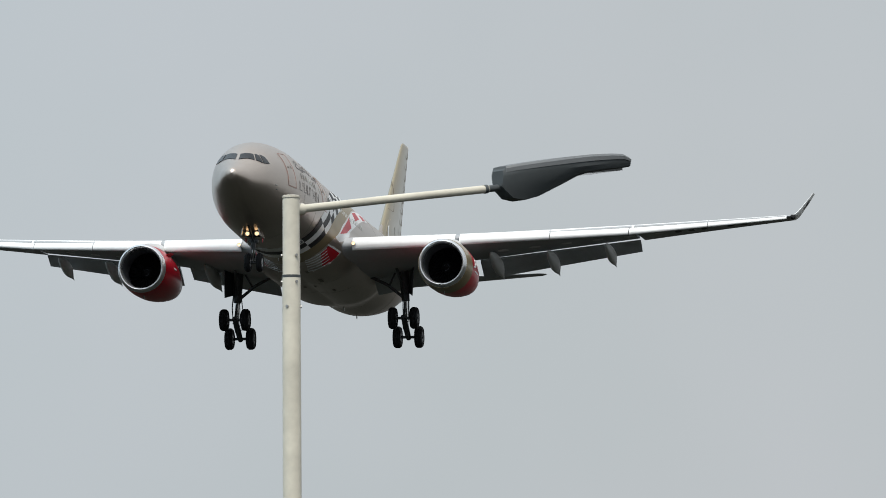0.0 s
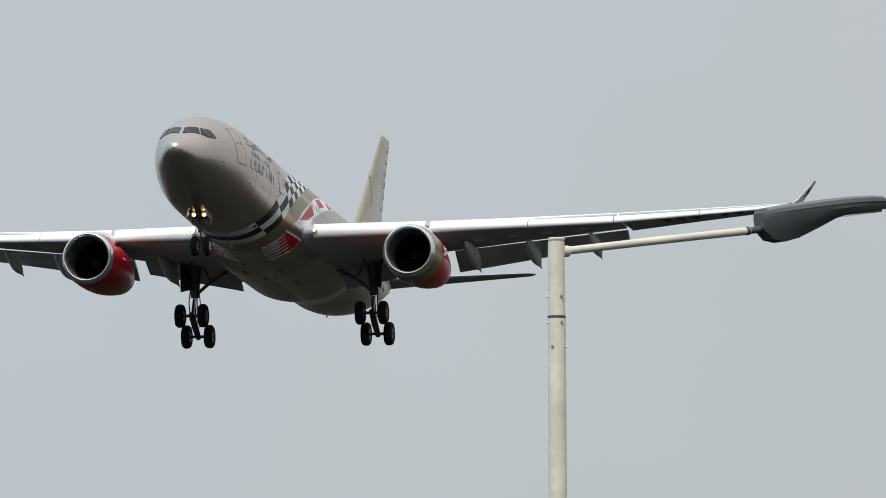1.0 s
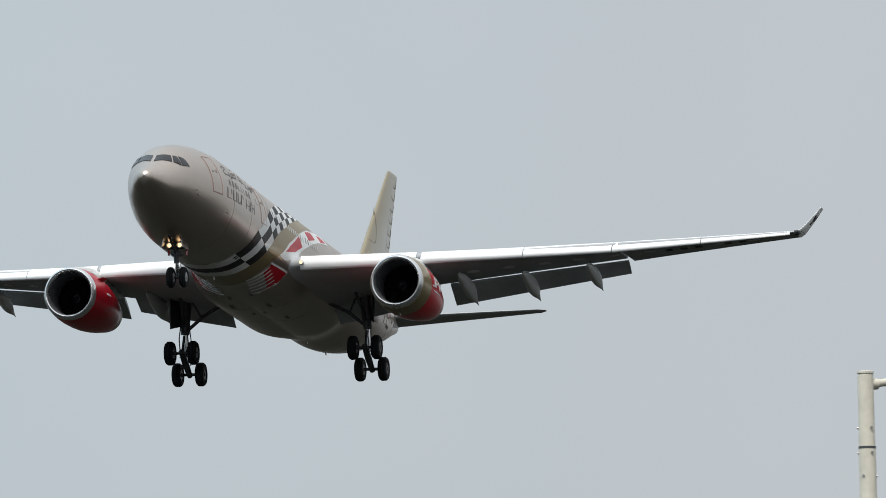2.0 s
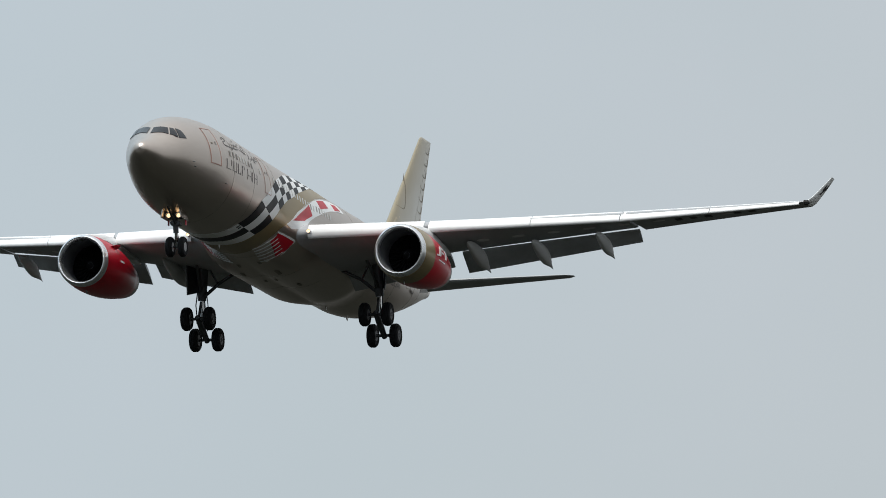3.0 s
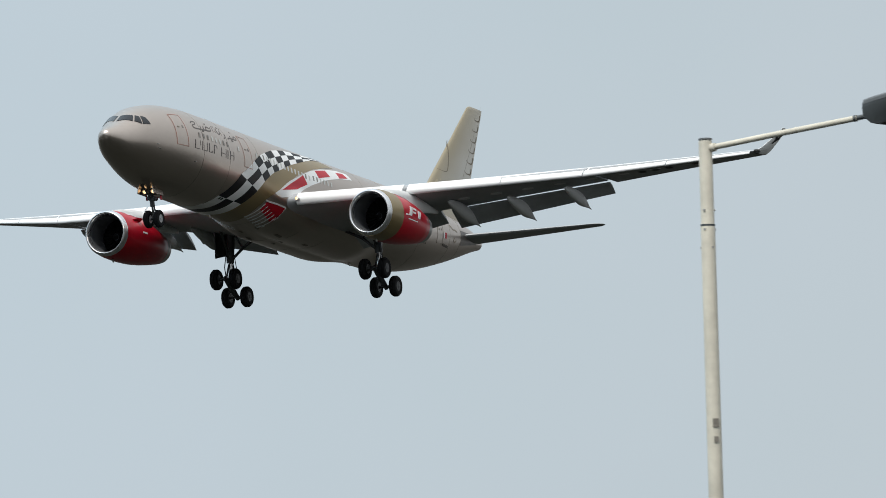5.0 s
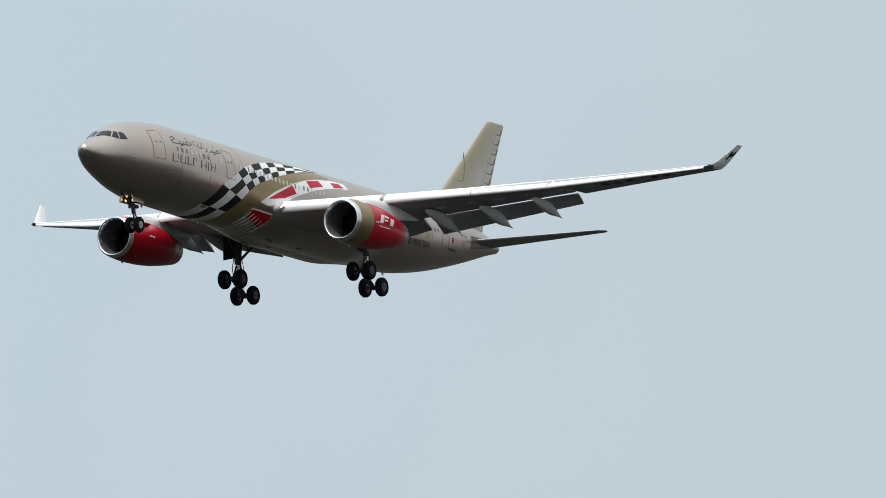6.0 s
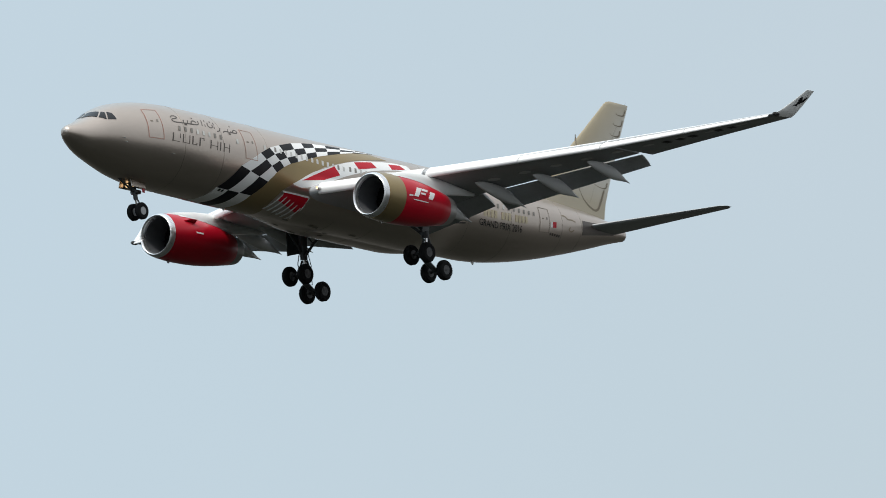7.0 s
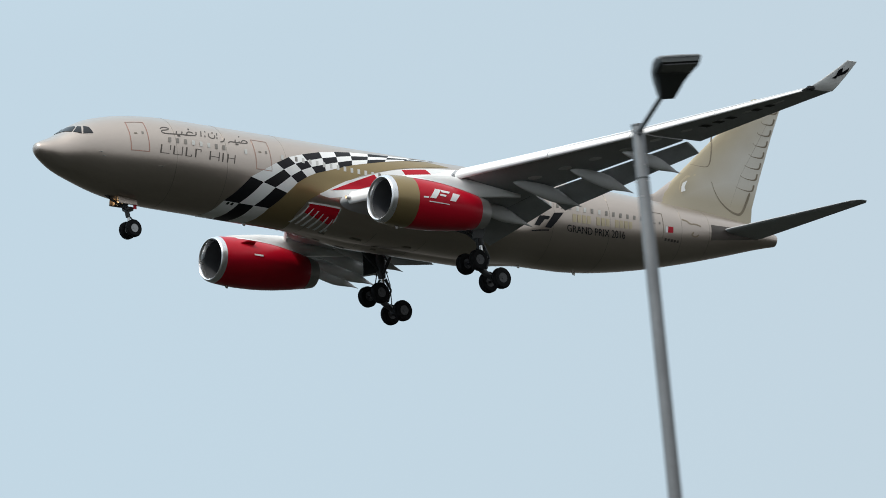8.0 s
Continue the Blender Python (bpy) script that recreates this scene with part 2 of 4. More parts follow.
def box(x0, x1, y0, y1, z0, z1, bevel=0.0):
    bm = bmesh.new()
    bmesh.ops.create_cube(bm, size=1)
    for v in bm.verts:
        v.co = Vector(((x0 + x1) / 2 + v.co.x * (x1 - x0), (y0 + y1) / 2 + v.co.y * (y1 - y0), (z0 + z1) / 2 + v.co.z * (z1 - z0)))
    if bevel:
        bmesh.ops.bevel(bm, geom=bm.edges[:], offset=bevel, segments=2, affect="EDGES")
    geo = [v.co.copy() for v in bm.verts], [[v.index for v in f.verts] for f in bm.faces]
    bm.free()
    return geo


def prism(outline, thick, place):
    """A flat plate from a 2D outline; place(u, v, w) puts it."""
    n = len(outline)
    verts = [place(u, v, 0) for u, v in outline] + [place(u, v, thick) for u, v in outline]
    return verts, [tuple(range(n)), tuple(range(n, 2 * n))] + [(i, (i + 1) % n, n + (i + 1) % n, n + i) for i in range(n)]


def mirrored(geo):
    return [Vector((v[0], -v[1], v[2])) for v in geo[0]], geo[1]


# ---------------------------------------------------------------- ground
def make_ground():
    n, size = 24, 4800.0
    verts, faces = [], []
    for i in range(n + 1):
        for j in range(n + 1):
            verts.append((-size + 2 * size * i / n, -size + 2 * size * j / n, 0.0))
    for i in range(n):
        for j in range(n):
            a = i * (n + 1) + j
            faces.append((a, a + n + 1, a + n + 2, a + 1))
    tagged(part("ground", (verts, faces), UNSEEN_GROUND), "flat unseen ground, dark near and paler farther off for hull reflections, reaching the horizon", "ground", kind="structure")


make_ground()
# ---------------------------------------------------------------- airliner: x aft of the nose, y to starboard, z above the cabin's axis
airliner = new("airliner")
tagged(airliner, "champagne gold airliner with red engines, landing gear down, in flight", "airplane")

# station, crown, keel, half width
PROFILE = (
    (-0.67, -0.4, -0.4, 0), (-0.6, -0.18, -0.66, 0.27), (-0.31, 0.02, -1, 0.54), (0.1, 0.2, -1.27, 0.8), (0.6, 0.45, -1.58, 1.02), (1.2, 0.84, -1.84, 1.3), (2, 1.38, -2.1, 1.62),
    (3, 1.84, -2.4, 1.9), (4, 2.12, -2.66, 2.14), (5, 2.33, -2.84, 2.35), (6.2, 2.5, -2.98, 2.56), (8, 2.63, -3.07, 2.75), (9.8, 2.67, -3.09, 2.82), (20, 2.69, -3.15, 2.83),
    (36, 2.7, -3.2, 2.84), (40, 2.7, -3.18, 2.83), (42, 2.66, -3.04, 2.77), (44, 2.56, -2.77, 2.65), (46.5, 2.47, -2.32, 2.39), (50.4, 2.29, -1.4, 1.87), (54, 2.07, -0.42, 1.26),
    (56.3, 1.81, 0.25, 0.8), (57.5, 1.6, 0.56, 0.52), (57.95, 1.5, 0.66, 0.41),
)
STATIONS = np.array(PROFILE)


def station_slopes():
    x, y = STATIONS[:, 0], STATIONS[:, 1:]
    h = np.diff(x)[:, None]
    d = np.diff(y, axis=0) / h
    m = np.zeros_like(y)
    for i in range(1, len(x) - 1):
        for k in range(3):
            if d[i - 1, k] * d[i, k] > 0:
                w1, w2 = 2 * h[i, 0] + h[i - 1, 0], h[i, 0] + 2 * h[i - 1, 0]
                m[i, k] = (w1 + w2) / (w1 / d[i - 1, k] + w2 / d[i, k])
    m[0], m[-1] = d[0], d[-1]
    return m


SLOPES = station_slopes()


def section(x):
    i = int(np.clip(np.searchsorted(STATIONS[:, 0], x) - 1, 0, len(STATIONS) - 2))
    h = STATIONS[i + 1, 0] - STATIONS[i, 0]
    s = min(max((x - STATIONS[i, 0]) / h, 0), 1)
    return (STATIONS[i, 1:] * (2 * s**3 - 3 * s**2 + 1) + h * SLOPES[i] * (s**3 - 2 * s**2 + s)
            + STATIONS[i + 1, 1:] * (3 * s**2 - 2 * s**3) + h * SLOPES[i + 1] * (s**3 - s**2))


def ease(a, b, x):
    s = min(max((x - a) / (b - a), 0), 1)
    return s * s * (3 - 2 * s)


def belly(x, turn):
    """How far the wing-body fairing stands out from the hull. turn: degrees up from port."""
    a = (turn + 90 + 180) % 360 - 180      # from the keel
    round_ = ease(88, 60, abs(a))
    return 0.78 * ease(17.6, 24.5, x) * ease(37.6, 32.6, x) * round_ * (0.34 + 1.04 * abs(math.sin(radians(a)))) if abs(a) < 88 else 0.0


def set_over(x):
    """How far the forward hull is set over to port."""
    return 0.26 * ease(24, 2, x)


def hull(x, turn, off=0.0, fairing=False):
    """A point on the hull: x aft, turn in degrees up from the port side."""
    top, low, half = section(x)
    a = radians(turn)
    o = off + (belly(x, turn) if fairing else 0.0)
    return Vector((x, -(half + o) * math.cos(a) - set_over(x), (top + low) / 2 + ((top - low) / 2 + o) * math.sin(a)))


def about(x, turn):
    """A place given about the wing's datum, which lies over the hull's axis, as a place on the hull."""
    return x + 0.28 * ease(4, 18, x) + 0.009 * turn, turn + 5.3 + 0.005 * max(turn, 0) ** 2


def outward(p):
    top, low, half = section(p[0])
    v = Vector((0, p[1], p[2] - (top + low) / 2))
    return v.normalized() if v.length > 1e-6 else Vector((0, 0, 1))


def decal(quad, nu=6, nv=6, off=0.018, side=1, depth=0.012, fairing=True, datum=True):
    """A thin painted patch on the hull, from four (x, turn) corners."""
    a, b, c, d = [Vector(q) for q in quad]
    grid = []
    for i in range(nu + 1):
        u, line = i / nu, []
        for j in range(nv + 1):
            v = j / nv
            q = a.lerp(b, u).lerp(d.lerp(c, u), v)
            p = hull(*(about(q.x, q.y) if datum else q), off, fairing)
            line.append(Vector((p.x, (p.y + set_over(p.x)) * side - set_over(p.x), p.z)))
        grid.append(line)
    return sheet(grid, depth, outward)


def ribbon(upper, lower, nv=10, off=0.012, side=1, depth=0.01, datum=True):
    """A painted band between two lines of (x, turn) with equally many points."""
    grid = []
    for (x0, t0), (x1, t1) in zip(upper, lower):
        line = []
        for j in range(nv + 1):
            v = j / nv
            x, t = x0 + (x1 - x0) * v, t0 + (t1 - t0) * v
            p = hull(*(about(x, t) if datum else (x, t)), off, True)
            line.append(Vector((p.x, (p.y + set_over(p.x)) * side - set_over(p.x), p.z)))
        grid.append(line)
    return sheet(grid, depth, outward)


def resample(line, n):
    pts = [Vector(p) for p in line]
    acc = [0.0]
    for a, b in zip(pts, pts[1:]):
        acc.append(acc[-1] + math.hypot((b.x - a.x), (b.y - a.y) * 0.05))
    out = []
    for k in range(n):
        s = acc[-1] * k / (n - 1)
        i = max(i for i in range(len(acc) - 1) if acc[i] <= s + 1e-9)
        f = (s - acc[i]) / (acc[i + 1] - acc[i])
        q = pts[i].lerp(pts[i + 1], min(f, 1))
        out.append((q.x, q.y))
    return out


def make_fuselage():
    xs = [STATIONS[0, 0] + 0.004] + [-0.66, -0.63, -0.58, -0.51, -0.42, -0.3, -0.15, 0.05, 0.2, 0.4, 0.6, 0.9] + [1.2 + 0.4 * k for k in range(18)] + [8.5 + 1.25 * k for k in range(23)] + [36 + 0.75 * k for k in range(29)] + [57.5, 57.7, 57.95]
    n = 72
    rings = [[hull(x, 360 * k / n) for k in range(n)] for x in xs]
    body = part("fuselage", loft(rings), CHAMPAGNE, airliner, "champagne metallic painted round fuselage")
    # wing-body fairing: only where it stands proud
    grid = []
    for i in range(56):
        x = 17.7 + (38.3 - 17.7) * i / 55
        grid.append([hull(x, -182 + 184 * j / 56, 0.004, True) for j in range(57)])
    part("belly_fairing", sheet(grid, 0.05, outward), CHAMPAGNE, airliner, "smooth champagne belly fairing between the wings")
    part("tail_cone", spun([(0, 0.40), (0.4, 0.385), (0.58, 0.33), (0.66, 0.26), (0.66, 0.19), (0.35, 0.16)], (57.4, 0, 1.08), 28), FAIRING_GREY, body, "bare metal exhaust cone")
    return body


fuselage = make_fuselage()


def make_livery():
    front = [(12.35, -98), (12.69, -55.6), (13.8, -19), (15.48, 3.7), (16.43, 13.8), (17.5, 20.5), (18.95, 28.0), (20.2, 32.5), (21.5, 36.3), (23.0, 39.3), (24.7, 42), (26.5, 45), (28.5, 48)]
    rear = [(15.75, -98), (16.07, -56), (16.78, -31.6), (17.3, -17.2), (17.91, -8), (18.53, -1.7), (19.3, 3.4), (20.3, 10), (21.38, 16.7), (22.6, 22.5), (24.1, 29.5), (25.7, 36.5), (27.7, 43)]
    swoosh = [(18.3, -64), (18.21, -57.5), (18.5, -36.4), (19.23, -24.7), (20.07, -14.8), (22.0, 4.4), (23.31, 12.6), (25.25, 23.0), (27.49, 31.5), (29.4, 37.5)]
    band_top = [(19.15, -21), (20.0, -11.5), (21.1, -0.5), (22.8, 11.5), (24.8, 24.5), (26.8, 34.5), (28.75, 41), (30.3, 46), (31.9, 47)]
    band_low = [(19.2, -22), (19.9, -24), (22.0, -14.5), (23.3, -5), (24.5, 4), (26.7, 17), (28.5, 25), (30.3, 31.5), (32.1, 36)]
    for side in (1, -1):
        for c in range(len(front) - 1):
            for r in range(3):
                if side < 0 and c > 3:
                    continue
                def at(k, row):
                    a, b = Vector(front[k]), Vector(rear[k])
                    return a.lerp(b, row / 3)
                quad = (at(c, r), at(c, r + 1), at(c + 1, r + 1), at(c + 1, r))
                white = (c + r) % 2 == 0
                n = 8 if c < 2 else 3
                part("checker_square", decal(quad, 3, n, 0.022, side), WHITE if white else BLACK, fuselage)
        part("gold_band", ribbon(resample(rear, 40), resample([(18.75, -97)] + swoosh, 40), 8, 0.014, side), GOLD, fuselage, "dark gold painted band")
        part("white_band", ribbon(resample(band_top, 36), resample(band_low, 36), 6, 0.018, side, datum=False), WHITE, fuselage, "white painted swoosh")
        for quad in (((19.95, -14.5), (22.2, -7.5), (23.9, 3.5), (23.4, 14.5)), ((26.0, 18.5), (28.1, 27.5), (27.75, 36.0), (25.75, 28.5)), ((29.8, 31.0), (31.4, 36.5), (31.0, 43.5), (29.7, 40.0))):
            part("red_flash", decal(quad, 8, 8, 0.03, side, datum=False), RED, fuselage)
        # comb below it: a red block with white teeth that widen towards the belly
        part("red_fringe", decal(((18.66, -34.0), (20.74, -34.0), (20.66, -58.0), (18.55, -48.0)), 8, 10, 0.03, side, datum=False), RED, fuselage)
        for k in range(6):
            f = k / 5
            base, tip = Vector((18.62 + 1.98 * f, -38.0 - 10.0 * f)), Vector((17.95 + 2.5 * f, -68.0 - 6.5 * f))
            part("white_tooth", decal((tip - Vector((0.09, 0)), tip + Vector((0.09, 0)), base + Vector((0.03, 0)), base - Vector((0.03, 0))), 2, 10, 0.042, side, datum=False), WHITE, fuselage)
        part("white_edge", ribbon([(20.72, -32.5), (20.7, -49.0), (20.62, -70.0)], [(20.82, -32.5), (20.8, -49.0), (20.74, -70.0)], 1, 0.04, side, datum=False), WHITE, fuselage)
        part("white_edge", ribbon([(18.5, -33.0), (19.6, -32.0), (20.72, -31.5)], [(18.5, -35.0), (19.6, -34.0), (20.72, -33.5)], 1, 0.04, side, datum=False), WHITE, fuselage)


make_livery()


def outline_frame(x0, x1, t0, t1, w=0.06, off=0.024, datum=False):
    """A thin painted outline of a door on the hull."""
    tw = math.degrees(w / 2.82)
    return join(decal(((x0, t0), (x1, t0), (x1, t0 + tw), (x0, t0 + tw)), 4, 1, off, datum=datum), decal(((x0, t1 - tw), (x1, t1 - tw), (x1, t1), (x0, t1)), 4, 1, off, datum=datum),
                decal(((x0, t0 + tw), (x0 + w, t0 + tw), (x0 + w, t1 - tw), (x0, t1 - tw)), 1, 10, off, datum=datum), decal(((x1 - w, t0 + tw), (x1, t0 + tw), (x1, t1 - tw), (x1 - w, t1 - tw)), 1, 10, off, datum=datum))


def make_doors():
    for x0, x1, t0, t1, mat in ((5.0, 6.28, -1.5, 47, OUTLINE), (14.2, 15.42, -3.2, 40.5, FAINT_OUTLINE), (45.65, 46.9, -17, 25, SEAM)):
        door = part("cabin_door", decal(((x0 + .06, t0 + 1.3), (x1 - .06, t0 + 1.3), (x1 - .06, t1 - 1.3), (x0 + .06, t1 - 1.3)), 4, 12, 0.008, depth=0.006, datum=False), CHAMPAGNE, fuselage)
        part("door_outline", outline_frame(x0, x1, t0, t1, 0.03 if mat == SEAM else 0.045), mat, door, "dark seam" if mat == SEAM else "thin red outline")
        xm, tm = (x0 + x1) / 2, t0 + (t1 - t0) * 0.52
        part("door_window", decal(((xm + .22, tm), (xm + .36, tm), (xm + .36, tm + 4), (xm + .22, tm + 4)), 2, 2, 0.03, datum=False), PORTHOLE, door)
        part("door_handle", decal(((xm - .3, tm), (xm - .1, tm), (xm - .1, tm + 2), (xm - .3, tm + 2)), 2, 2, 0.03, datum=False), SEAM, door)


make_doors()


def make_windows():
    places = [(7.6 + 0.565 * k, 12.2) for k in range(8)] + [(13.18, 11.8), (15.93, 12.1)] + [(17.0 + 0.54 * k, 12.6 - 0.35 * k) for k in range(14)] + [(24.7 + 0.56 * k, 9.5) for k in range(6)]
    places += [(34.6 + 0.6 * k, 6.5) for k in range(6)] + [(38.0 + 0.6 * k, 6.0 - 0.1 * k) for k in range(12)]
    open_shades = random.Random(4)
    for k, (x, a) in enumerate(places):
        for side in (1, -1):
            dark = open_shades.random() < (0.4 if x < 30 else 0.7)
            dt = 3.1
            w = 0.10
            part("cabin_window", decal(((x - w, a - dt), (x + w, a - dt), (x + w, a + dt), (x - w, a + dt)), 3, 4, 0.027, side, 0.01), PORTHOLE if dark else BLIND, fuselage)
    for side in (1, -1):
        for quad in (((0.9, 85), (1.5, 86.5), (1.88, 61), (1.5, 48.5)), ((1.58, 46), (1.97, 58.5), (2.14, 52), (1.97, 32)), ((2.06, 31), (2.27, 51), (2.54, 43.5), (2.67, 27))):
            pane = part("cockpit_window", decal(quad, 8, 8, 0.03, side, 0.02, False, False), GLASS, fuselage, "dark cockpit window pane")
    # small fittings on the skin
    for x, z in ((9.2, 2.57),):
        part("blade_aerial", prism([(0, 0), (0.35, 0), (0.3, 0.2), (0.18, 0.2)], 0.04, lambda u, v, w, x=x, z=z: Vector((x + u, w - 0.02, z - 0.02 + v))), WHITE, fuselage)
    for x in (15.0, 36.5, 41.0):
        part("blade_aerial", prism([(0, 0), (0.35, 0), (0.3, -0.22), (0.16, -0.22)], 0.04, lambda u, v, w, x=x: Vector((x + u, w - 0.02, hull(x, -90).z + 0.02 + v))), WHITE, fuselage)
    for x, t in ((3.1, -8), (3.3, -14), (7.2, -18)):
        part("probe", tube([hull(x, t), hull(x, t, 0.12), hull(x - 0.25, t, 0.13)], [0.03, 0.025, 0.012], 8), BARE, fuselage)


make_windows()


def make_seams():
    """Skin joints: narrow rings a shade darker than the paint."""
    for x in (8.2, 12.0, 16.6, 33.5, 37.6, 42.2, 48.6, 51.2):
        grid = [[hull(x + dx, -100 + 300 * k / 60, 0.006) for k in range(61)] for dx in (0.0, 0.022)]
        part("skin_joint", sheet(grid, 0.006, outward), JOINT, fuselage)


make_seams()


def make_belly_panels():
    """Inlets, vents and lamp covers along the belly fairing, on both sides of the keel."""
    for x, t, ln, dt in ((20.4, -78, 0.5, 3.5), (20.9, -104, 0.6, 3.0), (22.6, -72, 0.9, 4.0), (22.8, -110, 0.9, 4.0), (24.8, -84, 0.5, 2.5), (25.2, -97, 0.45, 2.5), (26.6, -70, 0.7, 3.0)):
        part("belly_vent", decal(((x, t), (x + ln, t), (x + ln * 0.9, t + dt), (x + ln * 0.1, t + dt)), 3, 3, 0.03, datum=False), SEAM, fuselage, "dark vent in the belly fairing")
    for x in (19.2, 23.9, 27.8):
        grid = [[hull(x + dx, -128 + 76 * k / 30, 0.012, True) for k in range(31)] for dx in (0.0, 0.025)]
        part("skin_joint", sheet(grid, 0.006, outward), JOINT, fuselage)


make_belly_panels()


def hull_stroke(pts, w):
    """A painted stroke of even width along points (x, turn) on the hull, its corners rounded."""
    for _ in range(2 if len(pts) > 2 else 0):
        pts = [pts[0]] + [(p[0] + (q[0] - p[0]) * f, p[1] + (q[1] - p[1]) * f) for p, q in zip(pts, pts[1:]) for f in (0.25, 0.75)] + [pts[-1]]
    turn = math.degrees(1 / 2.85)      # degrees round the hull for a metre
    grid = []
    for i, (x, t) in enumerate(pts):
        a, b = pts[max(i - 1, 0)], pts[min(i + 1, len(pts) - 1)]
        d = Vector((b[0] - a[0], (b[1] - a[1]) / turn)).normalized() * w
        grid.append([hull(x - d.y * k, t + d.x * k * turn, 0.012) for k in (-1, 1)])
    return sheet(grid, 0.008, outward)


def make_lettering():
    # airline name: plain upright bars of its size, a thick and a thin one for each character
    x = 7.0
    for w, gap, thin, tie in ((0.70, 0.2, -1.2, -6.4), (0.66, 0.22, -6.4, -6.4), (0.46, 0.22, -3.6, -6.4), (0.44, 0.62, 1.6, 4.3), (0.74, 0.2, -6.4, -2.0), (0.12, 0.24, None, None), (0.6, 0, -6.4, -0.6)):
        part("name_bar", decal(((x, -6.4), (x + 0.095, -6.4), (x + 0.095, 5.2), (x, 5.2)), 1, 4, 0.012, depth=0.008), INK, fuselage)
        if thin is not None:
            top = -3.6 if thin == -3.6 else 5.2
            part("name_bar", decal(((x + w - 0.06, min(thin, top - 2.8)), (x + w, min(thin, top - 2.8)), (x + w, top), (x + w - 0.06, top)), 1, 4, 0.012, depth=0.008), INK, fuselage)
            part("name_bar", decal(((x + 0.095, tie), (x + w - 0.06, tie), (x + w - 0.06, tie + 0.8), (x + 0.095, tie + 0.8)), 2, 1, 0.012, depth=0.008), INK, fuselage)
        x += w + gap
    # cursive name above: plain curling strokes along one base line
    for pts in (((-2, 20), (10, 33), (34, 35), (46, 26), (30, 16), (8, 12), (0, 2), (16, -8), (60, -6), (112, -2), (160, 0), (188, 4), (192, 30)),
                ((78, -4), (84, 16)), ((108, -2), (114, 18)), ((134, 0), (142, 20), (160, 25), (174, 16)), ((214, 4), (222, 42)), ((236, 4), (246, 48)),
                ((262, 34), (256, 14), (270, 2), (290, 6), (294, 28)), ((302, 4), (310, 46)), ((318, -12), (336, -6), (346, 16)),
                ((362, -10), (372, 2), (404, 2), (440, 4), (468, 6), (472, 20), (452, 28), (436, 10)), ((400, 2), (406, 20)), ((424, 4), (434, 52))):
        part("name_stroke", hull_stroke([about(7.05 + 6.35 * u / 470, 22.0 + 0.215 * v) for u, v in pts], 0.040), INK, fuselage)
    for u, v in ((84, -17), (92, -17), (150, 38), (282, 40), (402, -14), (410, -14)):
        a, t = about(7.05 + 6.35 * u / 470, 22.0 + 0.215 * v)
        part("name_dot", decal(((a, t), (a + 0.1, t), (a + 0.1, t + 2), (a, t + 2)), 1, 1, 0.026, datum=False), INK, fuselage)
    # tail feathers of the bird run on over the hull
    for pts in (((48.7, 19), (49.2, 17), (49.4, 11), (49.9, 13), (50.4, 9)), ((49.7, -4), (49.5, -10), (49.9, -14), (50.2, -9))):
        part("feather_outline", hull_stroke(pts, 0.07), PALE_BROWN, fuselage)
    # words aft of the wing
    curve = bpy.data.curves.new("words", "FONT")
    curve.body, curve.size = "GRAND PRIX 2016", 1.0
    holder = bpy.data.objects.new("words", curve)
    flat = bpy.data.meshes.new_from_object(holder)
    bm = bmesh.new()
    bm.from_mesh(flat)
    bmesh.ops.triangulate(bm, faces=bm.faces[:])
    bmesh.ops.subdivide_edges(bm, edges=[e for e in bm.edges if e.calc_length() > 0.25], cuts=2)
    bmesh.ops.triangulate(bm, faces=bm.faces[:])
    wide = max(v.co.x for v in bm.verts)
    tall = 0.73
    verts = []
    for v in bm.verts:
        u, h = v.co.x / wide, v.co.y / tall
        verts.append(hull(38.72 + 4.85 * u - 0.1 * h, -19.4 - 1.4 * u + h * (8.8 + 2.0 * u), 0.03))
    geo = verts, [[v.index for v in f.verts] for f in bm.faces]
    bm.free()
    bpy.data.objects.remove(holder)
    part("words", geo, BLACK, fuselage, "black words painted on the skin", 0)
    for k in range(13):
        if k in (4, 8):
            continue
        u = k / 13
        x0, x1 = 39.1 + 5.1 * u, 39.1 + 5.1 * (u + 0.055)
        t = -6.8
        part("name_bar", decal(((x0, t), (x1, t), (x1, t + 10.5), (x0, t + 10.5)), 1, 3, 0.026, datum=False), PALE_GOLD, fuselage)
    # race emblem: plain slanted shapes
    for quad in (((35.55, -26), (36.0, -26), (36.5, -13), (35.9, -13)), ((36.0, -17), (36.6, -17), (36.75, -12.5), (36.15, -12.5)), ((36.5, -27), (37.0, -27), (37.75, -5), (37.0, -7)), ((35.4, -33.5), (36.9, -30.5), (36.9, -29), (35.4, -32))):
        part("emblem_shape", decal([(x + 0.35, t + 3) for x, t in quad], 3, 4, 0.03), BLACK, fuselage)
    for x in (12.98, 13.3):
        part("static_port", decal(((x, -60.5), (x + 0.16, -60.7), (x + 0.18, -56.5), (x + 0.02, -56.3)), 2, 2, 0.04), BLACK, fuselage)
    # flag and registration bars
    part("flag_patch", decal(((47.07, -7.6), (47.29, -7.6), (47.30, 2.5), (47.09, 2.4)), 2, 3, 0.03, datum=False), WHITE, fuselage)
    part("flag_patch", decal(((47.29, -7.6), (47.78, -7.6), (47.79, 2.7), (47.30, 2.5)), 3, 3, 0.03, datum=False), RED, fuselage)
    for k in range(5):
        x = 47.07 + 0.29 * k
        part("registration_bar", decal(((x, -21 - 0.9 * k), (x + 0.17, -21 - 0.9 * k), (x + 0.17, -16.5 - 0.9 * k), (x, -16.5 - 0.9 * k)), 1, 2, 0.03, datum=False), INK, fuselage)


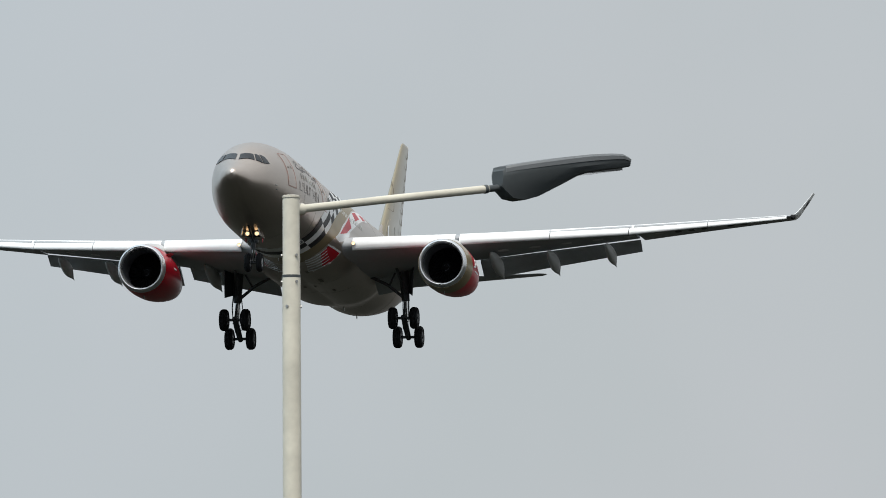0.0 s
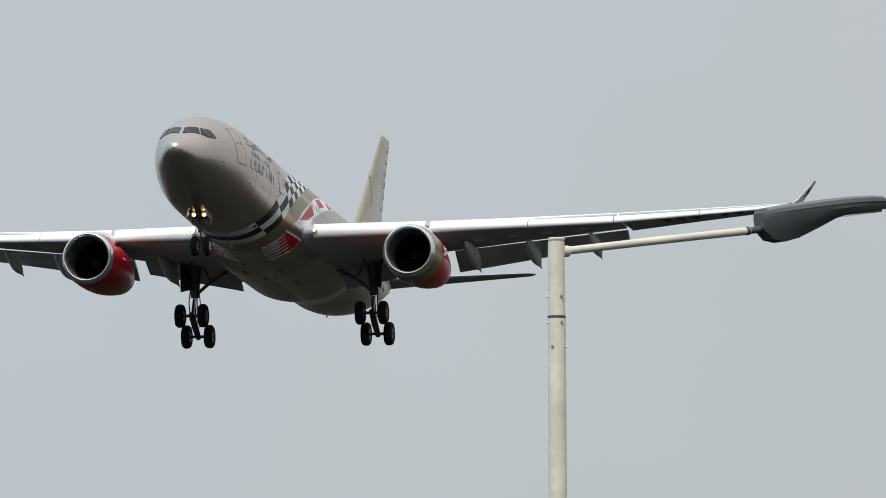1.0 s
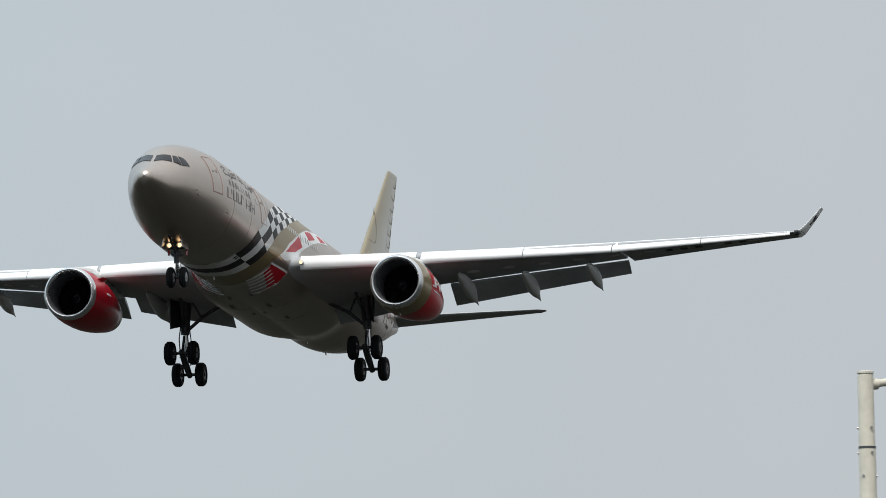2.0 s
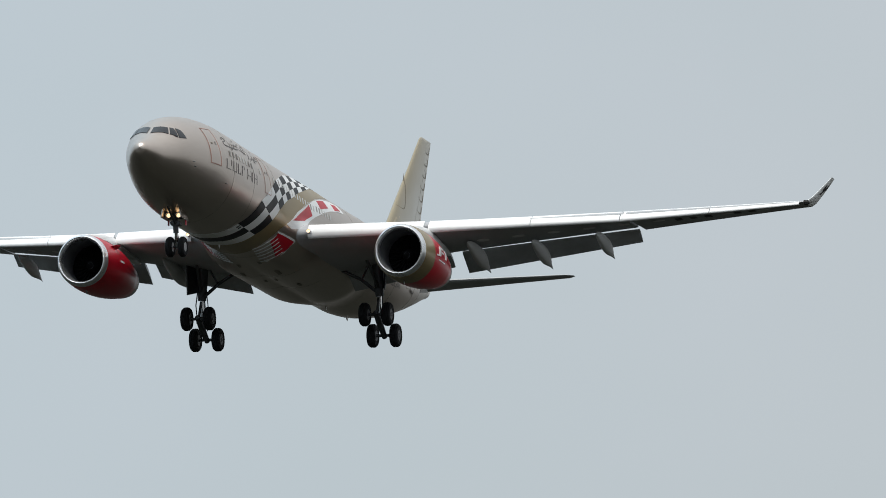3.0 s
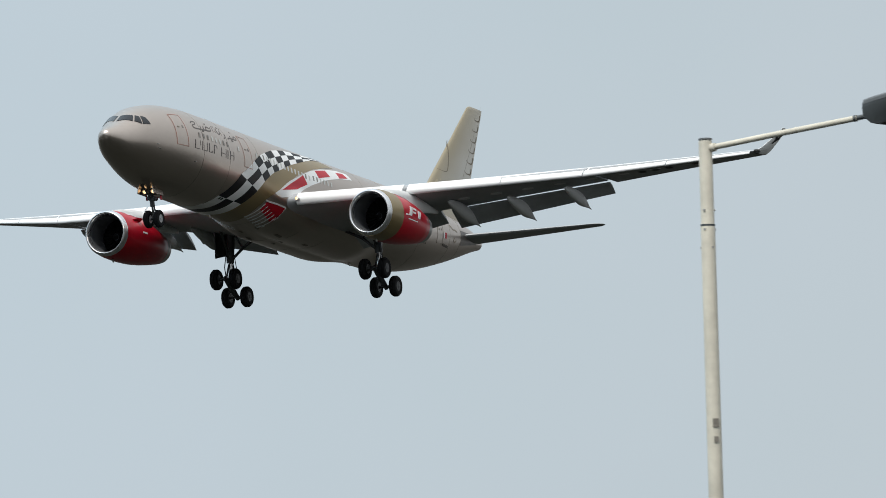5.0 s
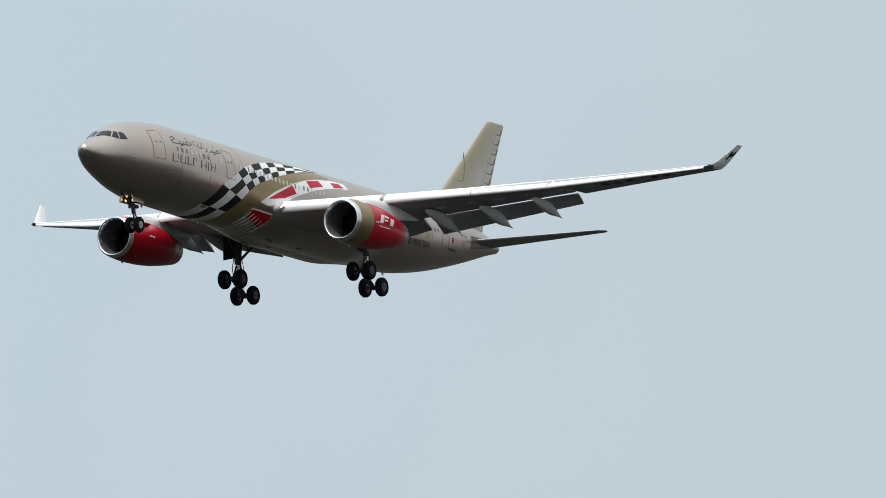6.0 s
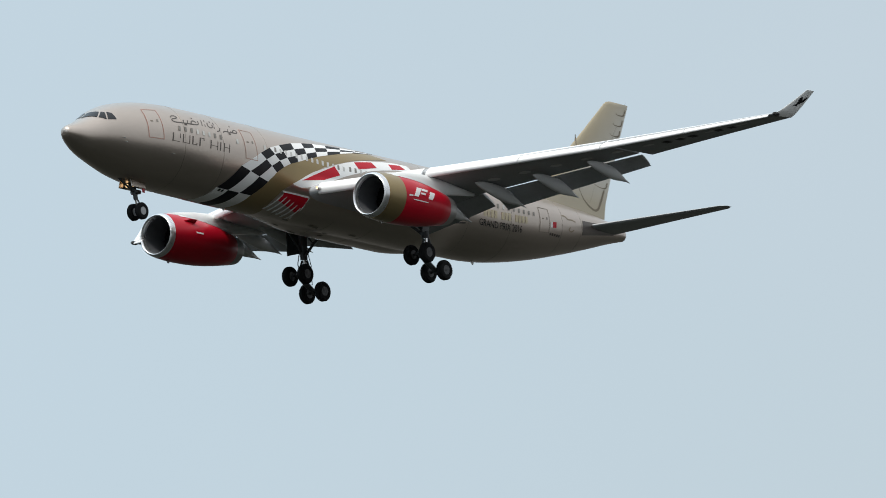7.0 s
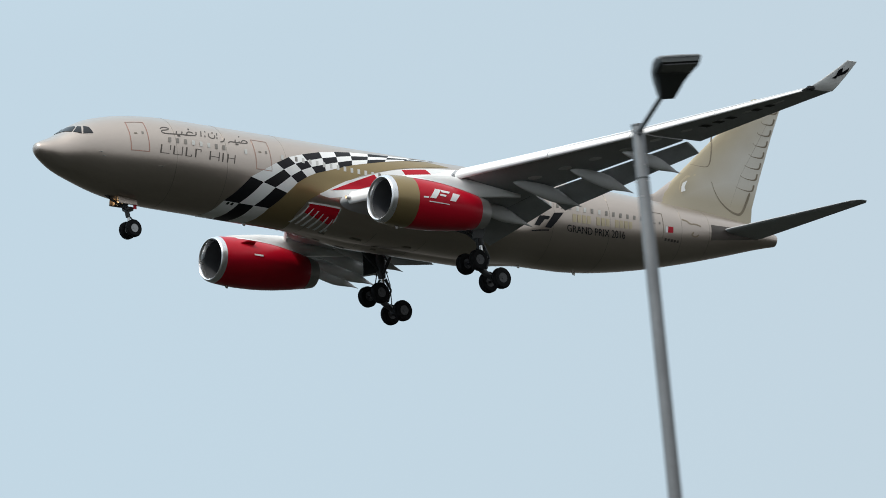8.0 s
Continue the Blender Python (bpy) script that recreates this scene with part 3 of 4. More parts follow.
make_lettering()


# ---------------------------------------------------------------- wings
def wing_le(y):
    return 21.0 + 0.681 * (y - 3.5)


def wing_te(y):
    return 33.35 + (y - 9.4) * 0.343 if y > 9.4 else 32.9 + (y - 2.5) * 0.065


def wing_z(y):
    return -1.48 + 0.144 * (y - 3.5) + 0.0006 * (y - 3.5) * abs(y - 3.5)


def thick(y):
    return 0.128 - 0.028 * ease(3, 14, y)


def foil(c, t, camber=0.018):
    h = 5 * t * (0.2969 * math.sqrt(c) - 0.126 * c - 0.3516 * c * c + 0.2843 * c**3 - 0.1015 * c**4)
    m = camber * 4 * c * (1 - c)
    return m + h, m - h


def wing_point(y, c, upper, grow=0.0):
    le, te = wing_le(y), wing_te(y)
    chord = te - le
    u, l = foil(min(max(c, 0), 1), thick(y))
    twist = radians(4.0 - 4.0 * ease(3, 28, y))
    dx, dz = c * chord, ((u + grow) if upper else (l - grow)) * chord
    return Vector((le + dx * math.cos(twist) + dz * math.sin(twist), -y, wing_z(y) - dx * math.sin(twist) + dz * math.cos(twist)))


CHORDWISE = [0.0, 0.005, 0.015, 0.035, 0.07, 0.12, 0.2, 0.3, 0.42, 0.55, 0.66, 0.75]


def wing_ring(y, cut):
    cs = [c for c in CHORDWISE if c < cut] + [cut]
    return [wing_point(y, c, True) for c in reversed(cs)] + [wing_point(y, c, False) for c in cs[1:]]


def panel(y0, y1, c0, c1, drop, ahead, down, n=8, t=0.10):
    """A flap, slat or aileron: a small wing of its own between two spans, turned down about its nose."""
    rings = []
    for k in range(n + 1):
        y = y0 + (y1 - y0) * k / n
        a, b = wing_point(y, c0, False), wing_point(y, c0, True)
        nose = (a + b) / 2 + Vector((ahead, 0, -down))
        chord = (c1 - c0) * (wing_te(y) - wing_le(y))
        ring = []
        cs = [0, 0.02, 0.08, 0.2, 0.4, 0.7, 1.0]
        d = radians(drop)
        for c, up in [(c, True) for c in reversed(cs)] + [(c, False) for c in cs[1:-1]]:
            u, l = foil(c, t, 0.03)
            px, pz = c * chord, (u if up else l) * chord
            ring.append(Vector((nose.x + px * math.cos(d) + pz * math.sin(d), -y, nose.z - px * math.sin(d) + pz * math.cos(d))))
        rings.append(ring)
    return loft(rings)


def slat(y0, y1, n=8):
    rings = []
    for k in range(n + 1):
        y = y0 + (y1 - y0) * k / n
        chord = wing_te(y) - wing_le(y)
        k_ = min(1.2, (3.2 + 0.18 * (y - 3.5)) / chord)
        p0 = wing_point(y, 0.0, True)
        ring = []
        d = radians(25)
        outer = [wing_point(y, c, True, 0.004) for c in (0.15 * k_, 0.12 * k_, 0.09 * k_, 0.06 * k_, 0.04 * k_, 0.022 * k_, 0.01 * k_, 0.003 * k_)] + [wing_point(y, c, False, 0.004) for c in (0.0, 0.005 * k_, 0.014 * k_, 0.028 * k_)]
        inner = [wing_point(y, 0.030 * k_, False, -0.006 * k_), wing_point(y, 0.03 * k_, True, -0.02 * k_), wing_point(y, 0.055 * k_, True, -0.015 * k_), wing_point(y, 0.14 * k_, True, -0.003)]
        for p in outer + inner:
            q = p - p0
            ring.append(p0 + Vector((q.x * math.cos(d) - q.z * math.sin(d) - 0.055 * k_ * chord, 0, q.x * math.sin(d) + q.z * math.cos(d) - 0.072 * k_ * chord)))
        rings.append(ring)
    return loft(rings)


def canoe(tip, length, w, h):
    """A flap track fairing that ends in a point at tip, its rear half drooping."""
    rings = []
    for k in range(17):
        s = k / 16
        r = max(0.02, math.sin(math.pi * min(1, s * 1.7) / 2) ** 0.6 * (1 - ease(0.55, 1.06, s)) )
        x = tip[0] - length * (1 - s)
        z = tip[2] + 0.26 * length * (1 - s) * (1 - 0.35 * (1 - s)) - 0.02
        rings.append([Vector((x, tip[1] + w * r * math.cos(a), z + h * r * math.sin(a))) for a in [2 * math.pi * j / 16 for j in range(16)]])
    return loft(rings)


def make_wing(side):
    flip = (lambda g: g) if side < 0 else (lambda g: ([Vector((v[0], -v[1], v[2] - 0.028 * max(0, -v[1] - 3.5))) for v in g[0]], g[1]))
    ys = [1.5, 3.0, 4.5, 6, 7.5, 9.0, 9.4, 11, 13, 15, 17, 19.3]
    inner = loft([wing_ring(y, 0.75) for y in ys])
    outer = loft([wing_ring(y, 0.985) for y in (19.45, 21, 23, 25, 27, 28.2, 28.65)])
    wing = part("wing", flip(join(inner, outer)), WING_GREY, airliner, "pale grey swept wing with slats and flaps extended")
    for y0, y1 in ((3.5, 9.25), (9.5, 14.62), (14.66, 19.16), (19.2, 23.72), (23.76, 28.35)):
        part("slat", flip(slat(y0, y1)), SLAT, wing, "bright extended leading-edge slat")
    part("flap", flip(panel(3.1, 9.0, 0.765, 0.95, 27, 0.12, 0.06)), FLAP_GREY, wing, "grey extended flap")
    part("flap", flip(panel(9.7, 19.3, 0.765, 1.0, 32, 0.17, 0.18)), FLAP_GREY, wing, "grey extended flap")
    for tip, ln, w, h in (((32.6, -7.1, -2.6), 5.6, 0.36, 0.50), ((33.73, -10.9, -1.95), 5.4, 0.35, 0.48), ((35.36, -14.22, -1.54), 5.0, 0.33, 0.46), ((36.48, -17.66, -0.85), 4.6, 0.30, 0.42)):
        part("flap_track_fairing", flip(canoe(tip, ln, w, h)), FAIRING_GREY, wing)
    # winglet
    tip_te = wing_point(28.65, 1.0, True)
    rings = []
    for s in (0, 0.12, 0.25, 0.5, 0.8, 1.0):
        y = 28.65 + 0.12 * ease(0, 0.14, s) + 0.96 * s
        z0 = 2.52 + 1.84 * s * (0.9 + 0.1 * s)
        xl = 38.15 + (40.45 - 38.15) * s
        ch = 1.85 * (1 - s) + 0.75 * s
        cant = radians(54 * ease(0, 0.14, s))
        ring = []
        for c, up in [(c, True) for c in (1, 0.6, 0.3, 0.1, 0.02, 0)] + [(c, False) for c in (0.02, 0.1, 0.3, 0.6)]:
            u, l = foil(c, 0.085, 0)
            o = (u if up else l) * ch
            ring.append(Vector((xl + c * ch, -(y - o * math.sin(cant)), z0 + o * math.cos(cant))))
        rings.append(ring)
    wl_ = part("winglet", flip(loft(rings)), WHITE, wing, "white canted winglet with a dark bird emblem")
    # emblem: a plain dark wing-shaped patch on the outer face, and a dark joint at the base
    def on_winglet(u, v, w):
        s = 0.40 + 0.40 * v
        y = 28.65 + 0.12 + 0.96 * s
        z0 = 2.52 + 1.84 * s * (0.9 + 0.1 * s)
        ch = 1.85 * (1 - s) + 0.75 * s
        cant = radians(54)
        o = foil(u, 0.085, 0)[0] * ch + 0.008 + w
        return Vector((38.15 + 2.3 * s + u * ch, -(y + o * math.sin(cant)), z0 - o * math.cos(cant)))
    part("emblem_shape", flip(prism([(0.30, 0.02), (0.56, 0.06), (0.52, 0.20), (0.64, 0.34), (0.82, 0.50), (0.84, 0.78), (0.74, 1.0), (0.64, 0.78), (0.56, 0.60), (0.44, 0.74), (0.28, 0.92), (0.20, 0.70), (0.30, 0.46), (0.40, 0.30), (0.36, 0.16)], 0.006, on_winglet)), BLACK, wl_)
    part("tip_joint", flip(box(38.0, 38.55, -28.9, -28.5, 2.38, 2.6, 0.08)), WELL, wing, "dark navigation lamp housing")
    # markings under the port wing
    if side < 0:
        for k in range(6):
            y = 21.6 + 0.78 * k
            if k == 3:
                continue
            p = [wing_point(y + dy, c, False, 0.012) for dy, c in ((0, 0.38), (0.36, 0.38), (0.36, 0.54), (0, 0.54))]
            part("registration_bar", (p + [q + Vector((0, 0, 0.01)) for q in p], [(0, 1, 2, 3), (4, 5, 6, 7), (0, 1, 5, 4), (1, 2, 6, 5), (2, 3, 7, 6), (3, 0, 4, 7)]), BLACK, wing)
    # slots and seams under the wing: dark access panels and the flap cove
    # dark sheets on the wing's rear face paint the shade of the flap gap
    for y0, y1 in ((3.2, 8.9), (9.8, 13.2), (13.3, 19.2)):
        a = [wing_point(y0, 0.752, True), wing_point(y1, 0.752, True), wing_point(y1, 0.752, False), wing_point(y0, 0.752, False)]
        part("flap_cove_shade", flip((a + [q + Vector((0.03, 0, 0)) for q in a], [(0, 1, 2, 3), (4, 5, 6, 7), (0, 1, 5, 4), (1, 2, 6, 5), (2, 3, 7, 6), (3, 0, 4, 7)])), WELL, wing)
    for k in range(9):
        y = 11.5 + 1.85 * k
        part("access_panel", flip((lambda p: (p + [q + Vector((0, 0, 0.02)) for q in p], [tuple(range(10)), tuple(range(10, 20))] + [(i, (i + 1) % 10, 10 + (i + 1) % 10, 10 + i) for i in range(10)]))([wing_point(y + 0.33 * math.cos(a), 0.42 + 0.05 * math.sin(a), False, 0.006) for a in [2 * math.pi * i / 10 for i in range(10)]])), FAIRING_GREY, wing)
    # lamp in the wing root
    p = Vector((20.85, -3.6, -1.50))
    part("lamp_housing", flip(spun([(-0.26, 0.10), (-0.26, 0.115), (0.3, 0.115), (0.3, 0.0), (-0.02, 0.0), (-0.02, 0.10)], p, 16, closed=True)), SLAT, wing)
    part("landing_light", flip(spun([(-0.16, 0.085), (-0.12, 0.085)], p, 16)), LAMP_ON, wing, "lit warm white landing lamp")
    return wing


make_wing(-1)
make_wing(1)


# ---------------------------------------------------------------- engines
def make_engine(side):
    y = 9.45 * side
    c = (19.02, y, -3.05 - 0.04 * side)
    outer = [(0.0, 1.36), (0.12, 1.45), (0.3, 1.50), (0.38, 1.515)]
    cowl_profile = [(0.38, 1.515), (0.8, 1.56), (1.4, 1.60), (2.1, 1.62), (3.2, 1.60), (4.2, 1.54), (5.2, 1.43), (6.2, 1.28), (7.2, 1.10), (7.25, 1.06), (6.0, 1.12), (4.0, 1.3), (0.9, 1.33), (0.38, 1.40)]
    nacelle = part("engine", spun(cowl_profile, c, 56, closed=True), RED, airliner, "red painted engine nacelle")
    part("inlet_lip", spun([(0.38, 1.517), (0.3, 1.502), (0.12, 1.455), (0.03, 1.40), (0.0, 1.35), (0.03, 1.30), (0.14, 1.25), (0.36, 1.22), (0.38, 1.40)], c, 56, closed=True), ALUMINIUM, nacelle, "polished bare metal inlet lip")
    part("inlet_duct", spun([(0.34, 1.221), (0.9, 1.20), (2.4, 1.23), (2.4, 1.27), (0.34, 1.30)], c, 48, closed=True), LINER, nacelle, "grey inlet liner")
    if side < 0:
        part("gold_cowl_band", spun([(0.385, 1.53), (0.8, 1.572), (1.4, 1.612), (1.95, 1.63), (1.95, 1.60), (0.385, 1.50)], c, 56, closed=True), GOLD, nacelle, "dark gold painted band")
    # fan, spinner: near black, their shade inside the inlet painted in
    blades = []
    for k in range(26):
        a = 2 * math.pi * k / 26
        pts = []
        for r, da, dx in ((0.36, 0.0, 0.0), (0.8, 0.02, 0.03), (1.2, 0.06, 0.08)):
            for e, ddx in ((-0.10, 0.0), (0.085, 0.16)):
                b = a + da + e * (0.55 if r > 1 else 1.0)
                pts.append(Vector((c[0] + 2.05 + dx + ddx, c[1] + r * math.cos(b), c[2] + r * math.sin(b))))
        low = [p + Vector((0.02, 0, 0)) for p in pts]
        blades.append((pts + low, [(0, 1, 3, 2), (2, 3, 5, 4), (6, 7, 9, 8), (8, 9, 11, 10), (0, 2, 8, 6), (2, 4, 10, 8), (1, 3, 9, 7), (3, 5, 11, 9)]))
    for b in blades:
        part("fan_blade", b, FAN_SHADE, nacelle)
    part("fan_shade_backing", spun([(2.3, 1.26), (2.38, 1.26)], c, 40), FAN_SHADE, nacelle)
    part("spinner", spun([(1.42, 0.01), (1.48, 0.09), (1.65, 0.2), (1.9, 0.31), (2.15, 0.38), (2.2, 0.38)], c, 28), FAN_SHADE, nacelle, "fan spinner, coloured near black for the shade in the inlet")
    mark = [Vector((c[0] + 1.44 + 0.30 * s, c[1] + (0.05 + 0.21 * s) * math.cos(5.0 * s), c[2] + (0.05 + 0.21 * s) * math.sin(5.0 * s))) for s in [i / 12 for i in range(13)]]
    part("spinner_mark", tube(mark, 0.016, 6), LINER, nacelle, "white spiral mark")
    part("exhaust_nozzle", spun([(7.1, 1.115), (7.5, 1.05), (8.0, 0.93), (8.0, 0.88), (7.4, 0.96), (7.1, 1.02)], c, 48, closed=True), BARE, nacelle, "bare metal exhaust nozzle")
    part("exhaust_plug", spun([(5.6, 1.1), (5.7, 1.1)], c, 40), WELL, nacelle)
    part("exhaust_cone", spun([(5.7, 0.5), (7.0, 0.42), (8.0, 0.2), (8.3, 0.03)], c, 24), BARE, nacelle)
    # pylon
    rings = []
    for x, z0, z1, w in ((20.3, -1.62, -1.40, 0.05), (21.1, -1.75, -1.26, 0.18), (22.8, -1.8, -1.02, 0.26), (24.3, -2.0, -0.9, 0.28), (26.3, -2.0, -1.0, 0.26), (28.3, -1.75, -1.2, 0.18), (30.0, -1.55, -1.35, 0.04)):
        rings.append([Vector((x, y + w * math.cos(a) * (1 if abs(math.cos(a)) < 0.7 else 1.15), (z0 + z1) / 2 + (z1 - z0) / 2 * max(-1, min(1, 1.25 * math.sin(a))))) for a in [2 * math.pi * k / 20 for k in range(20)]])
    part("pylon", loft(rings), WHITE, nacelle, "white engine pylon")
    part("drain_mast", prism([(0, 0), (0.3, 0), (0.26, -0.2), (0.14, -0.2)], 0.05, lambda u, v, w: Vector((c[0] + 1.1 + u, y + w, c[2] - 1.58 + v))), BARE, nacelle)
    s = side
    strake = [(0, 0), (1.1, 0.0), (1.1, 0.32), (0.45, 0.26)]
    a0 = radians(38)
    part("strake", prism(strake, 0.04, lambda u, v, w: Vector((c[0] + 1.5 + u, y - s * (1.58 + v) * math.cos(a0), c[2] + (1.58 + v) * math.sin(a0) + w))), RED, nacelle)
    def skin(x, turn, off):
        r = float(np.interp(x, [p[0] for p in cowl_profile[:9]], [p[1] for p in cowl_profile[:9]])) + off
        a = radians(turn)
        return Vector((c[0] + x, c[1] - r * math.cos(a), c[2] + r * math.sin(a)))
    def patch(quad, off=0.02, m=4):
        q = [Vector(v) for v in quad]
        grid = [[skin(*(q[0].lerp(q[1], i / m).lerp(q[3].lerp(q[2], i / m), j / m)), off) for j in range(m + 1)] for i in range(m + 1)]
        return sheet(grid, 0.012, lambda p: Vector((0, p[1] - c[1], p[2] - c[2])).normalized())
    part("white_crown", patch(((1.6, 58), (7.0, 66), (7.0, 114), (1.6, 122)), 0.024, 10), WHITE, nacelle, "white painted strip under the pylon")
    if side < 0:
        for quad in (((2.75, 2), (3.2, 2), (3.72, 27), (3.25, 27)), ((3.72, 20.5), (4.3, 20.5), (4.45, 27), (3.72, 27)), ((3.55, 10.5), (4.0, 10.5), (4.1, 15.5), (3.6, 15.5)), ((4.35, 3), (4.8, 3), (5.3, 25.5), (4.7, 25.5)), ((2.7, -7.5), (4.3, -7.5), (4.3, -5.2), (2.7, -5.2)), ((2.25, 0), (2.65, 1), (2.65, 4.5), (2.25, 3.5))):
            part("emblem_shape", patch(quad), WHITE, nacelle)
    else:
        part("emblem_shape", patch(((2.4, 8), (3.1, 8), (3.1, 12), (2.4, 12))), WHITE, nacelle)


make_engine(-1)
make_engine(1)


# ---------------------------------------------------------------- tail
def blade(stations, vertical=False):
    rings = []
    for le, te, span, height, t in stations:
        ch = te - le
        ring = []
        for c, up in [(c, True) for c in (1, 0.8, 0.55, 0.32, 0.15, 0.05, 0.012, 0)] + [(c, False) for c in (0.012, 0.05, 0.15, 0.32, 0.55, 0.8)]:
            u, l = foil(c, t, 0)
            o = (u if up else l) * ch
            ring.append(Vector((le + c * ch, o, height)) if vertical else Vector((le + c * ch, span, height + o)))
        rings.append(ring)
    return loft(rings)


def make_tail():
    fin = part("fin", blade([(47.3, 56.0, 0, 1.6, 0.085), (48.4, 56.2, 0, 3.1, 0.088), (50.62, 56.9, 0, 5.2, 0.09), (53.75, 57.95, 0, 8.1, 0.09), (56.2, 58.88, 0, 10.42, 0.09), (56.45, 58.93, 0, 10.6, 0.07), (56.8, 58.95, 0, 10.69, 0.03)], True), FIN_PAINT, airliner, "gold shaded tail fin with feather outlines")
    part("dorsal_fillet", loft([[Vector((x, w * math.cos(a), 2.2 + (h - 2.2) * max(0, math.sin(a)))) for a in [math.pi * k / 10 for k in range(11)]] for x, w, h in ((45.2, 0.03, 2.38), (46.5, 0.12, 2.6), (48.0, 0.22, 3.05), (49.4, 0.26, 4.1))]), CHAMPAGNE, fin)
    def fin_y(x, z):
        levels, steps = (1.6, 3.1, 5.2, 8.1, 10.42), (0, 0.012, 0.05, 0.15, 0.32, 0.55, 0.8, 1)
        le, te = np.interp(z, levels, (47.3, 48.4, 50.62, 53.75, 56.2)), np.interp(z, levels, (56.0, 56.2, 56.9, 57.95, 58.88))
        return float(np.interp((x - le) / (te - le), steps, [foil(c, 0.09, 0)[0] for c in steps])) * (te - le)
    def rounded(pts):
        for _ in range(2):
            pts = [pts[0]] + [(p[0] + (q[0] - p[0]) * f, p[1] + (q[1] - p[1]) * f) for p, q in zip(pts, pts[1:]) for f in (0.25, 0.75)] + [pts[-1]]
        return pts
    def stroke(pts, w):
        grid = []
        for i, (x, z) in enumerate(pts):
            a, c = pts[max(i - 1, 0)], pts[min(i + 1, len(pts) - 1)]
            d = Vector((c[0] - a[0], c[1] - a[1])).normalized()
            f = i / (len(pts) - 1)
            k = w * (0.22 + 0.78 * ease(0.1, 0.75, f) * (1 - 0.6 * ease(0.9, 1.0, f)))
            grid.append([Vector((u, -fin_y(u, v) - 0.007, v)) for u, v in ((x - d.y * k, z + d.x * k), (x + d.y * k, z - d.x * k))])
        return sheet(grid, 0.005, lambda p: Vector((0, -1, 0)))
    # rudder feathers: one bracket each
    for k in range(8):
        z = 4.2 + 0.8 * k
        te = 56.5 + (z - 4.2) * 0.395
        x1 = te - 0.55
        part("feather_outline", stroke(rounded([(x1 - 1.2 + 0.08 * k, z + 0.16), (x1 - 0.7, z + 0.02), (x1 - 0.1, z), (x1 + 0.24, z + 0.05), (x1 + 0.36, z + 0.2), (x1 + 0.44, z + 0.5)]), 0.064), FEATHER, fin)
    part("feather_outline", stroke(rounded([(52.6, 4.4), (52.95, 3.55), (53.6, 2.9), (54.6, 2.45), (55.2, 2.5), (55.6, 3.2), (56.0, 4.1)]), 0.095), FEATHER, fin)
    part("feather_outline", stroke(rounded([(51.0, 5.4), (52.0, 5.3), (52.5, 5.45), (52.75, 6.6), (52.95, 7.7)]), 0.055), FEATHER, fin)
    part("feather_outline", stroke([(50.05, 3.2), (49.9, 3.6), (50.1, 4.1), (50.6, 4.5), (51.3, 4.7)], 0.07), PALE_GOLD, fin)
    part("eye_patch", prism([(50.0, 3.35), (50.35, 3.45), (50.3, 3.75), (50.55, 4.2), (50.2, 4.0), (50.05, 3.7)], 0.02, lambda u, v, w: Vector((u, -fin_y(u, v) - 0.03 - w, v))), WHITE, fin)
    # rudder hinge line
    part("rudder_seam", stroke([(54.2, 2.9), (55.2, 5.2), (57.1, 8.2), (58.7, 10.9)], 0.012), JOINT, fin)
    for side in (1, -1):
        geo = blade([(51.9 + 0.56 * y, 56.0 + 0.255 * y, -y, 0.72 + 0.118 * y, 0.10) for y in (0.4, 2, 4, 6, 8, 9.3)] + [(57.65, 58.15, -9.66, 1.87, 0.06)])
        plane = part("tailplane", geo if side > 0 else mirrored(geo), TAIL_GREY, airliner, "grey swept tailplane")
        seal = sheet([[hull(51.4 + 4.6 * i / 8, -20 + 36 * j / 6, 0.012) for j in range(7)] for i in range(9)], 0.012, outward)
        part("root_seal", seal if side > 0 else mirrored(seal), INK, plane, "dark grey tailplane root plate")


